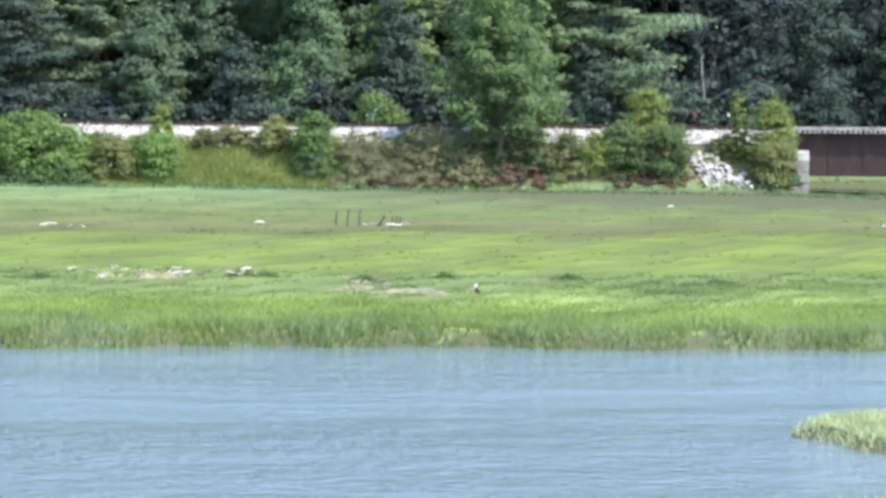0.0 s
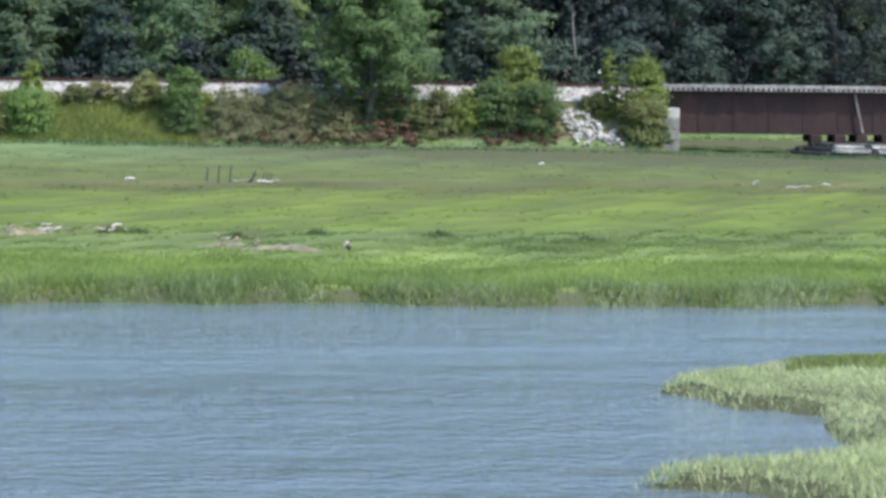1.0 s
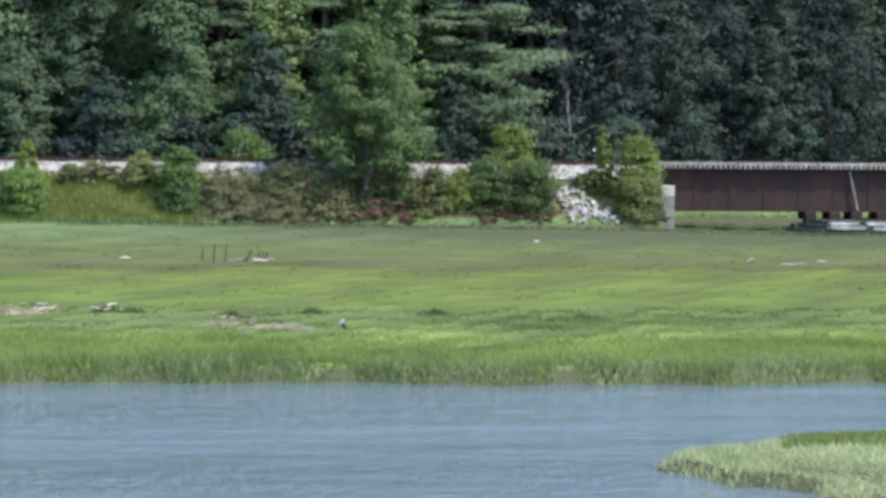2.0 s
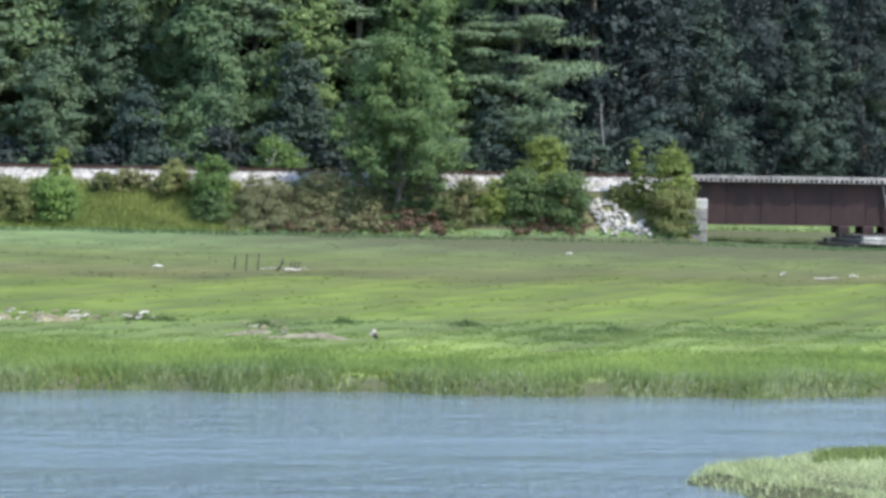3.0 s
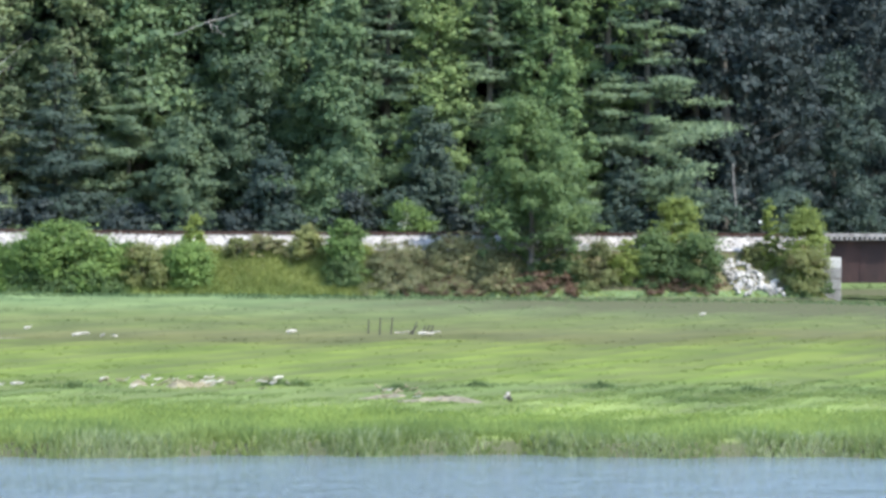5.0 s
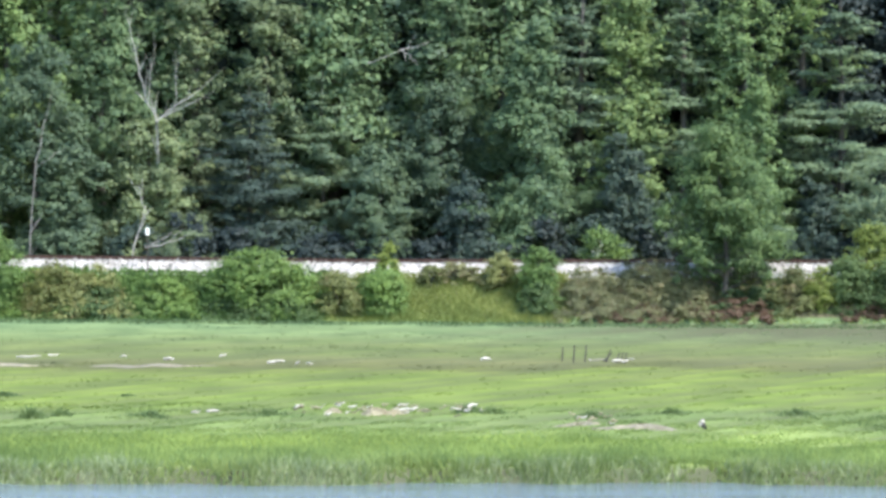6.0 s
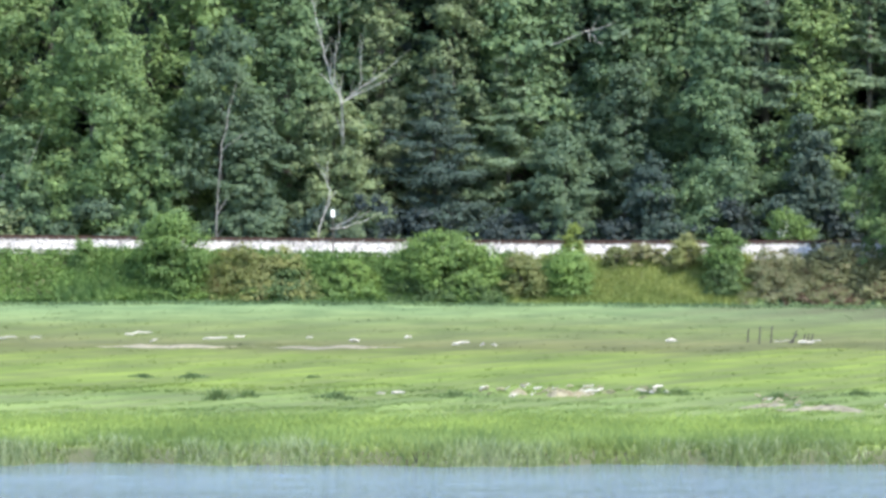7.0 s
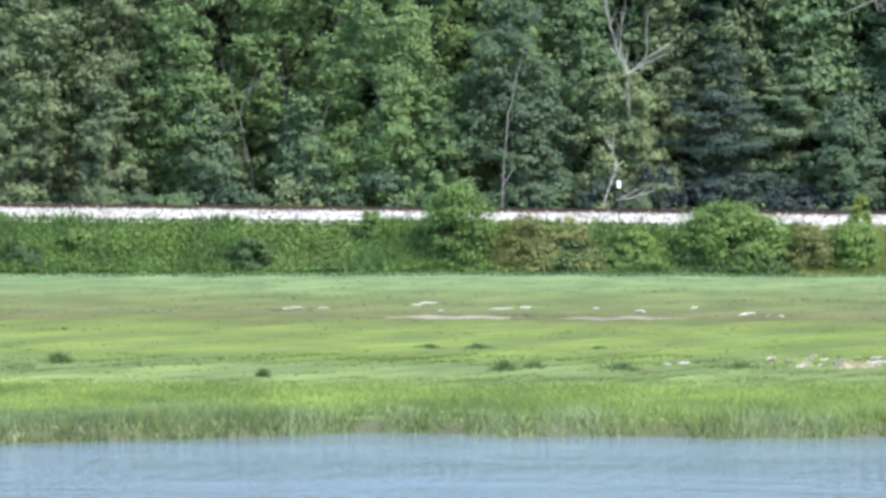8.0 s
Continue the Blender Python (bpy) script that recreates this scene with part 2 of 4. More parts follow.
def child(name, me, parent, label=""):
    ob = new(name, me)
    ob.parent = parent
    return tagged(ob, label)


def box(x0, x1, y0, y1, z0, z1, bev=0.02, wobble=0.0, rng=None):
    bm = bmesh.new()
    bmesh.ops.create_cube(bm, size=1.0)
    for v in bm.verts:
        v.co = Vector(((x0 + x1) / 2 + v.co.x * (x1 - x0), (y0 + y1) / 2 + v.co.y * (y1 - y0), (z0 + z1) / 2 + v.co.z * (z1 - z0)))
        if wobble:
            v.co += Vector([rng.uniform(-wobble, wobble) for _ in range(3)])
    if bev:
        bmesh.ops.bevel(bm, geom=list(bm.edges), offset=bev, segments=1, affect="EDGES")
    return bm


def tube(bm, pts, radii, seg=6):
    """A tapered, bent limb through the points."""
    rings = []
    for k, p in enumerate(pts):
        p = Vector(p)
        a = Vector(pts[max(k - 1, 0)])
        b = Vector(pts[min(k + 1, len(pts) - 1)])
        d = (b - a).normalized()
        s = d.orthogonal().normalized()
        u = d.cross(s)
        rings.append([bm.verts.new(p + (s * math.cos(2 * math.pi * j / seg) + u * math.sin(2 * math.pi * j / seg)) * radii[k]) for j in range(seg)])
    for a, b in zip(rings, rings[1:]):
        for j in range(seg):
            bm.faces.new((a[j], a[(j + 1) % seg], b[(j + 1) % seg], b[j]))
    bm.faces.new(rings[0][::-1])
    bm.faces.new(rings[-1])
    return bm


def bent(rng, start, end, steps, sway):
    a, b = Vector(start), Vector(end)
    return [a.lerp(b, k / steps) + (Vector([rng.uniform(-sway, sway) for _ in range(3)]) if 0 < k < steps else Vector()) for k in range(steps + 1)]


def leaves(rs, centres, radii, count, size, flat=0.0, lift=0.4, aspect=0.8, heart=None, out=0.6, ball=0.8, fuzz=0.32):
    """Corners of three-sided leaf sprays in many clumps; heart: the crown's middle, from which the sprays turn outwards."""
    centres, radii = np.asarray(centres, float), np.asarray(radii, float)
    share = radii[:, 0] * radii[:, 1] + radii[:, 0] * radii[:, 2]
    share = share * rs.uniform(0.4, 1.6, len(share))
    which = rs.choice(len(centres), count, p=share / share.sum())
    d = rs.normal(size=(count, 3))
    d /= np.linalg.norm(d, axis=1)[:, None]
    d[:, 2] = np.where((d[:, 2] < -0.2) & (rs.random(count) < 0.5), -d[:, 2], d[:, 2])
    c = centres[which] + d * radii[which] * np.clip(rs.normal(0.68, fuzz, count), 0.05, 0.9 + 1.8 * fuzz)[:, None]
    nrm = d * ball + rs.normal(size=(count, 3)) * 0.42 + np.array([0, 0, lift])
    if heart is not None:
        o = c - np.asarray(heart, float)
        o[:, 2] *= 0.4
        nrm = nrm + out * o / (np.linalg.norm(o, axis=1)[:, None] + 1e-6)
    nrm[:, 2] += np.sign(nrm[:, 2]) * flat
    nrm /= np.linalg.norm(nrm, axis=1)[:, None]
    u = np.cross(nrm, rs.normal(size=(count, 3)))
    u /= np.linalg.norm(u, axis=1)[:, None] + 1e-9
    v = np.cross(nrm, u)
    s = (size * rs.uniform(0.5, 1.4, count))[:, None]
    tri = np.stack([c - u * s, c + u * s * 0.6 - v * s * aspect, c + u * s * 0.5 + v * s * aspect], 1)
    return tri.reshape(-1, 3)


def smooth(a, b, x):
    t = np.clip((x - a) / (b - a), 0, 1)
    return t * t * (3 - 2 * t)


# ---- the lie of the land ----
WATER_Z = -0.47
SPIT_LINE = np.array([(13.0, 78.4), (13.8, 79.9), (15.1, 81.0), (17.0, 84.0), (19.5, 85.0), (26, 86), (40, 84), (40, 40), (22, 40), (13.2, 55.0), (12.6, 59.0), (11.6, 60.5),
                      (10.4, 61.0), (9.7, 61.5), (11.2, 62.9), (12.4, 63.4), (14.0, 64.7), (15.2, 66.6), (14.8, 68.3), (15.0, 69.8), (15.5, 73.2), (14.9, 74.4), (14.0, 74.9), (13.7, 76.6)])


def spit_depth(x, y):
    """Metres inside the spit's outline; below 0 outside it."""
    x, y = np.asarray(x, float), np.asarray(y, float)
    best = np.full(x.shape, 1e9)
    inside = np.zeros(x.shape, bool)
    for (ax, ay), (bx, by) in zip(SPIT_LINE, np.roll(SPIT_LINE, -1, 0)):
        t = np.clip(((x - ax) * (bx - ax) + (y - ay) * (by - ay)) / ((bx - ax) ** 2 + (by - ay) ** 2), 0, 1)
        best = np.minimum(best, np.hypot(x - ax - t * (bx - ax), y - ay - t * (by - ay)))
        if by != ay:
            inside ^= ((ay > y) != (by > y)) & (x < (bx - ax) * (y - ay) / (by - ay) + ax)
    return np.where(inside, best, -best)


def edge_line(x):
    return 104.9 + 0.5 * np.sin(x * 0.31) + 0.35 * np.sin(x * 0.83 + 1) + 0.2 * np.sin(x * 2.1 + 2) - 4.2 * smooth(-14, -25, x)


def rail_z(x):
    return 4.40 + 0.0108 * np.maximum(0, -np.asarray(x, float) - 4)


def height(x, y):
    x, y = np.asarray(x, float), np.asarray(y, float)
    rough = 0.05 * np.sin(x * 0.9 + y * 0.4) * np.sin(y * 0.7) + 0.04 * np.sin(x * 2.3 - y * 1.1)
    far = -1.1 + 1.1 * smooth(-0.5, 0.6, y - edge_line(x))
    far = far + np.where(y > edge_line(x) + 0.6, rough, 0)
    # the marsh dips towards the bridge and swells a little beside the long bank
    far = far + np.interp(x, [-70, -45, -28, 0, 10, 30, 43, 52, 60], [0.0, 0.1, 0.18, 0.06, -0.06, -0.22, -0.34, -0.55, -0.6]) * smooth(200, 254, y)
    near = 6.5 * smooth(26, 8, y) - 1.1
    spit = -1.1 + 0.95 * smooth(-0.5, 0.4, spit_depth(x, y)) + 0.15 * smooth(0.5, 3, spit_depth(x, y))
    z = np.where(y > 95, far, np.maximum(near, spit))
    # railway bank, broken by the bridge
    top = rail_z(x) - 0.36
    bank = np.interp(y, [256.0, 257.0, 260.7, 262.2, 266.0, 269.5, 271], [0, 0.16, 1, 2, 2, 1, 0.9])
    bank = np.where(bank <= 1, bank * (top - 0.8), (top - 0.8) + (bank - 1) * 0.68)
    bank = np.where(y > 271, np.maximum(0.9 * (top - 0.8) - (y - 271) * 0.05, 1.8), bank)
    solid = np.clip(smooth(43.0, 41.6, x) + smooth(73, 74.5, x), 0, 1)
    woods = 1.2 * smooth(280, 286, y)
    lift = np.where(y > 255.9, np.maximum(bank * solid, woods), 0)
    return np.where((y > 255.9) & (lift > 0.02), np.maximum(lift + rough * 0.6, z), z)


def ground_z(x, y):
    return float(height(np.array([x]), np.array([y]))[0])


def build_ground():
    xs = np.concatenate([[-4500, -1800, -700, -320, -190, -140], np.arange(-110, 111, 1.1), [140, 190, 320, 700, 1800, 4500]])
    ys = np.concatenate([[-1500, -400, -120, -50], np.arange(-30, 56, 4.0), np.arange(56, 90, 0.45), [92, 96, 100], np.arange(101, 109, 0.3), np.arange(109, 255, 2.6), np.arange(255, 273, 0.45), np.arange(274, 312, 2.5), [330, 400, 600, 1200, 2500, 4800]])
    gx, gy = np.meshgrid(xs, ys)
    gz = height(gx, gy)
    w = len(xs)
    faces = [(j * w + i, j * w + i + 1, (j + 1) * w + i + 1, (j + 1) * w + i) for j in range(len(ys) - 1) for i in range(w - 1)]
    me = mesh_from("ground", np.stack([gx, gy, gz], -1).reshape(-1, 3).tolist(), faces, [MARSH, EARTH])
    mid = (gy[:-1, :-1] + gy[1:, 1:]) / 2
    mat = ((mid > 256.2) & (gz[:-1, :-1] > 0.25)).astype(np.int32).ravel()
    me.polygons.foreach_set("material_index", mat)
    me.polygons.foreach_set("use_smooth", np.ones(len(faces), bool))
    tagged(new("ground", me), "green salt marsh turf with a raised earth railway bank", "ground", kind="structure")


def build_water():
    xs, ys = [-900, 0, 900], [-200, 0, 104, 108.5]
    verts = [(x, y, 0) for y in ys for x in xs]
    faces = [(j * 3 + i, j * 3 + i + 1, (j + 1) * 3 + i + 1, (j + 1) * 3 + i) for j in range(3) for i in range(2)]
    ob = new("water", mesh_from("water", verts, faces, WATER))
    ob.location = (0, 0, WATER_Z)
    return tagged(ob, "rippled grey-blue tidal creek water beside the marsh", "water", kind="structure")


build_ground()
water = build_water()


# ---- grass ----
def blades(rs, x, y, tall, wide, lean=0.35):
    """Corners of upright grass blades, one face each."""
    k = len(x)
    z = height(x, y) - 0.03
    base = np.stack([x, y, z], 1)
    a = rs.uniform(0, 2 * np.pi, k)
    side = np.stack([np.cos(a), np.sin(a) * 0.5, np.zeros(k)], 1) * (wide * rs.uniform(0.6, 1.3, k))[:, None]
    t = tall * rs.uniform(0.55, 1.2, k)
    tip = base + np.stack([rs.normal(0, lean, k) * t, rs.normal(0, lean, k) * t, t], 1)
    return np.stack([base - side, base + side, tip], 1).reshape(-1, 3)


def patchy(x, y, scale, seed):
    """Smooth patches between 0 and 1."""
    r = np.random.RandomState(seed)
    v = np.zeros_like(x)
    for k in range(6):
        a, ph = r.uniform(0, np.pi), r.uniform(0, 6.28)
        f = scale * r.uniform(0.6, 1.9)
        v += np.sin((x * np.cos(a) + y * 0.7 * np.sin(a)) * f + ph)
    return np.clip(0.5 + v / 5.0, 0, 1)


def field(rs, n, x0, x1, y0, y1):
    """Points spread evenly over the wedge of meadow."""
    return rs.uniform(x0, x1, n), rs.uniform(y0, y1, n)


def build_grass():
    rs = np.random.RandomState(5)
    # meadow, thinner with the distance
    rows = []
    for y0, y1, n, tall, wide in ((106.0, 121, 135000, 0.22, 0.05), (114, 134, 50000, 0.09, 0.06), (124, 142, 22000, 0.07, 0.08), (135, 165, 15000, 0.035, 0.13), (165, 205, 12000, 0.035, 0.16), (205, 252, 12000, 0.04, 0.18), (249, 256.4, 9000, 0.2, 0.1)):
        half = y1 * 0.262 + 2
        x, y = field(rs, n, -half, half, y0, y1)
        p = patchy(x, y, 0.35, 3)
        keep = rs.random(n) < ((0.9 + p) * smooth(y1, y1 - 9, y) if y1 < 140 else 0.35 + p)
        x, y, p = x[keep], y[keep], p[keep]
        rows.append(blades(rs, x, y, tall * (0.6 + 0.8 * p), wide, 0.85 if tall > 0.12 else 3.0))
    tagged(new("meadow_grass", mesh_of("meadow_grass", np.concatenate(rows), 3, BLADES)), "bright green salt meadow grass covering the marsh", "grass", kind="stuff")
    # tall cordgrass along the creek
    x = rs.uniform(-34, 30, 42000)
    y = edge_line(x) - 0.3 + np.abs(rs.normal(0, 2.2, len(x)))
    p = patchy(x, y, 0.8, 8)
    tagged(new("creek_cordgrass", mesh_of("creek_cordgrass", blades(rs, x, y, 0.26 + 0.24 * p, 0.04, 0.35), 3, BLADES)), "tall green cordgrass along the creek edge", "grass", kind="stuff")
    x = rs.uniform(-34, 30, 24000)
    y = edge_line(x) - 0.25 + np.abs(rs.normal(0, 0.6, len(x)))
    p = patchy(x, y, 1.3, 11)
    keep = rs.random(len(x)) < p * 0.8 + 0.3
    x, y, p = x[keep], y[keep], p[keep]
    tagged(new("pale_stalks", mesh_of("pale_stalks", blades(rs, x, y, 0.12 + 0.28 * p, 0.026, 0.35), 3, STRAW)), "pale dry stalks at the foot of the cordgrass", "grass", kind="stuff")
    # the spit in the creek
    x, y = rs.uniform(9, 24, 60000), rs.uniform(54, 86, 60000)
    d = spit_depth(x, y)
    keep = d > -0.4
    x, y, d = x[keep], y[keep], d[keep]
    tall = 0.05 + 0.06 * smooth(0, 1.2, d) + 0.05 * patchy(x, y, 0.9, 2)
    lush = (y > 79.6 - 1.5 * patchy(x, y, 0.7, 6)) & (x > 15.6 + 1.2 * patchy(x, y, 0.9, 7))
    tagged(new("lush_spit_grass", mesh_of("lush_spit_grass", blades(rs, x[lush], y[lush], tall[lush] * 1.4, 0.024, 0.5), 3, BANK_GRASS)), "lush green grass at the back of the spit", "grass", kind="stuff")
    x, y, tall = x[~lush], y[~lush], tall[~lush]
    tagged(new("spit_cordgrass", mesh_of("spit_cordgrass", blades(rs, x, y, tall, 0.022, 0.7), 3, SPIT)), "short green cordgrass on the low spit in the creek", "grass", kind="stuff")
    x, y = rs.uniform(9, 22, 60000), rs.uniform(54, 86, 60000)
    d = spit_depth(x, y)
    keep = (d > -0.45) & ((d < 0.9) & (rs.random(len(x)) < 1.1 - d) | (d < 2.5) & (x < 15.2))
    x, y = x[keep], y[keep]
    tagged(new("spit_stalks", mesh_of("spit_stalks", blades(rs, x, y, np.where(x < 15.2, 0.2, 0.13), 0.02, 0.4), 3, STRAW)), "pale dry stalks fringing the spit in the creek", "grass", kind="stuff")
    # the railway bank's own cover
    for name, label, mat, x0, x1, n, tall, wide in (("bank_grass", "yellowish tall grass on the railway bank", BANK_GRASS, -7, 11, 22000, 0.36, 0.06), ("thin_bank_grass", "short dry grass between the bank brambles", BANK_GRASS, 10, 43, 7000, 0.2, 0.07), ("bank_weeds", "lush green weeds on the railway bank", BANK_WEED, -72, -6, 22000, 0.6, 0.12)):
        x, y = rs.uniform(x0, x1, n), rs.uniform(256.0, 260.75, n)
        tagged(new(name, mesh_of(name, blades(rs, x, y, tall * (0.5 + patchy(x, y, 0.6, 4)), wide, 0.45), 3, mat)), label, "grass", kind="stuff")
    # broad-leaved weeds that clothe the long bank in one uneven sheet
    for name, label, mat, x0, x1, n, deep in (("weed_cover", "lush leafy green weeds clothing the railway bank", BANK_WEED, -74, -14, 62000, 0.85),):
        x, y = rs.uniform(x0, x1, n), rs.uniform(255.9, 260.9, n)
        swell = (0.2 + deep * patchy(x, y, 0.9, 14) * (0.4 + 0.6 * patchy(x, y, 0.25, 15))) * np.interp(y, [259.3, 260.9], [1, 0.25])
        c = np.stack([x, y, height(x, y) + swell * np.sqrt(rs.random(n))], 1)
        tagged(new(name, mesh_of(name, leaves(rs, c, np.full((n, 3), 0.08), n, 0.1, 0.1, 0.8), 3, mat)), label, "weeds", kind="stuff")
    # beyond the bridge
    x, y = rs.uniform(42, 78, 12000), rs.uniform(256, 284, 12000)
    tagged(new("far_meadow_grass", mesh_of("far_meadow_grass", blades(rs, x, y, 0.08, 0.2, 2.0), 3, BLADES)), "pale green marsh grass beyond the bridge", "grass", kind="stuff")


build_grass()


# ---- railway ----
def build_ballast():
    xs = np.arange(-112, 43.6, 0.8)
    rs = np.random.RandomState(2)
    prof = [(260.4, -1.05), (260.9, -0.8), (261.6, -0.42), (262.2, -0.12), (262.6, -0.1), (265.6, -0.1), (266.2, -0.3), (267.6, -1.2)]
    verts, faces = [], []
    for x in xs:
        for k, (y, dz) in enumerate(prof):
            j = 0.05 if 0 < k < 7 else 0
            verts.append((x, y + rs.uniform(-0.06, 0.06), float(rail_z(x)) - 0.2 + dz + rs.uniform(-j, j)))
    w = len(prof)
    for i in range(len(xs) - 1):
        for k in range(w - 1):
            faces.append((i * w + k, (i + 1) * w + k, (i + 1) * w + k + 1, i * w + k + 1))
    tagged(new("ballast", mesh_from("ballast", verts, faces, BALLAST)), "pale crushed stone ballast along the railway bank", "ballast", kind="structure")
    # loose stones on the shoulder
    k = 9000
    x, f = rs.uniform(-75, 43, k), rs.random(k)
    y = 260.7 + 1.7 * f
    z = rail_z(x) - 0.2 + np.interp(y, [260.4, 260.9, 261.6, 262.2, 262.6], [-1.05, -0.8, -0.42, -0.12, -0.1])
    c = np.stack([x, y, z + 0.03], 1)
    d = rs.normal(size=(k, 3, 3)) * 0.09
    tagged(new("loose_stones", mesh_of("loose_stones", (c[:, None, :] + d).reshape(-1, 3), 3, BALLAST)), "loose pale stones on the ballast shoulder", "gravel", kind="stuff")


def rail_mesh(x0, x1, y):
    prof = [(-0.075, 0), (0.075, 0), (0.075, 0.02), (0.012, 0.045), (0.012, 0.13), (0.036, 0.14), (0.036, 0.18), (-0.036, 0.18), (-0.036, 0.14), (-0.012, 0.13), (-0.012, 0.045), (-0.075, 0.02)]
    xs = np.arange(x0, x1 + 0.1, 4.0)
    verts = [(x, y + a, float(rail_z(x)) - 0.18 + b) for x in xs for a, b in prof]
    k = len(prof)
    faces = [(i * k + j, (i + 1) * k + j, (i + 1) * k + (j + 1) % k, i * k + (j + 1) % k) for i in range(len(xs) - 1) for j in range(k)]
    return mesh_from("rail", verts, faces, RUST_RAIL)


def build_track():
    track = tagged(new("railway_track"), "rusty railway track on a pale stone bank", "railway track", kind="structure")
    for y in (263.28, 264.72):
        child("rail", rail_mesh(-112, 76, y), track)
    bm = box(-0.11, 0.11, -1.28, 1.28, -0.16, 0.0, 0.0)
    tie = bpy.data.meshes.new("tie")
    bm.to_mesh(tie)
    bm.free()
    tie.materials.append(TIE_DARK)
    rng = random.Random(3)
    for k in range(206):
        x = -70 + k * 0.55
        ob = child("tie", tie, track)
        ob.matrix_local = pose(x, 264 + rng.uniform(-0.05, 0.05), float(rail_z(x)) - 0.185, 0, 0, rng.uniform(-1.5, 1.5))


def build_bridge():
    rng = random.Random(9)
    bridge = tagged(new("railway_bridge"), "rusted red-brown plate girder railway bridge with timber ties", "bridge")
    top, low = 3.94, 0.85
    for y in (263.0, 265.0):
        girder = part("girder", box(43.5, 73.5, y - 0.012, y + 0.012, low, top, 0), RUST_GIRDER, bridge, "rusted riveted steel plate girder")
        for z in (low, top - 0.03):
            part("flange", box(43.5, 73.5, y - 0.2, y + 0.2, z, z + 0.03, 0), RUST_GIRDER, girder)
        for z in (low + 0.03, top - 0.13):
            part("flange_angle", box(43.5, 73.5, y - 0.03, y - 0.014, z, z + 0.1, 0), RUST_GIRDER, girder)
        for k in range(12):
            x = 43.7 + k * 2.58
            part("stiffener", box(x - 0.012, x + 0.012, y - 0.05, y - 0.014, low + 0.035, top - 0.035, 0), RUST_GIRDER, girder)
    for k in range(8):
        x = 45 + k * 3.9
        part("cross_frame", box(x - 0.06, x + 0.06, 263.03, 264.97, 2.2, 2.4, 0), RUST_GIRDER, bridge)
    bm = box(-0.095, 0.095, -1.75, 1.75, 0, 0.25, 0.012)
    tie = bpy.data.meshes.new("bridge_tie")
    bm.to_mesh(tie)
    bm.free()
    tie.materials.append(TIMBER)
    for k in range(80):
        ob = child("bridge_tie", tie, bridge, "" if k else "weathered grey bridge tie")
        ob.matrix_local = pose(43.7 + k * 0.37 + rng.uniform(-0.02, 0.02), 264 + rng.uniform(-0.06, 0.06), top, 0, 0, rng.uniform(-1, 1))
    for y in (262.55, 265.45):
        for k in range(5):
            part("guard_timber", box(43.6 + k * 5.9, 49.4 + k * 5.9, y - 0.1, y + 0.1, top + 0.254, top + 0.46, 0.015), TIMBER, bridge, "weathered guard timber")
    # a pale strut where two spans meet
    bm = bmesh.new()
    tube(bm, [(57.75, 262.72, 3.8), (58.35, 262.68, 1.0)], [0.06, 0.09], 8)
    part("strut", bm, BARK_GREY, bridge, "weathered slanting strut")
    for x in (54.9, 56.7, 58.3, 60.2):
        for y in (263.0, 265.0):
            part("bearing", box(x - 0.42, x + 0.42, y - 0.4, y + 0.4, 0.3, 0.845, 0.05), RUST_GIRDER, bridge, "rusted bearing block")


def block_wall(parent, x0, x1, y0, y1, z0, z1, course, rng, long=1.3):
    """Coursed stones through the whole wall, each a piece of its own."""
    rows = max(1, round((z1 - z0) / course))
    for r in range(rows):
        za, zb = z0 + (z1 - z0) * r / rows, z0 + (z1 - z0) * (r + 1) / rows
        x = x0 - (0.5 * long if r % 2 else 0)
        while x < x1 - 0.05:
            e = x + long * rng.uniform(0.8, 1.25)
            if x1 - e < 0.45:
                e = x1
            a = max(x, x0)
            if e - a > 0.2:
                cap = r == rows - 1
                part("stone_block", box(a + 0.015, e - 0.015, y0 - rng.uniform(0, 0.05), y1, za + 0.01, zb - 0.01, 0.05, 0.015, rng), CAPSTONE if cap else GRANITE, parent)
            x = e


def build_abutment():
    rng = random.Random(4)
    ab = tagged(new("bridge_abutment"), "grey granite block abutment at the bridge end", "abutment")
    block_wall(ab, 40.2, 44.25, 259.0, 260.6, -0.4, 2.75, 0.78, rng)
    block_wall(ab, 42.6, 44.6, 261.6, 266.6, -0.4, 1.0, 0.7, rng)
    block_wall(ab, 42.0, 43.42, 260.7, 267.2, 1.06, 3.9, 0.7, rng)


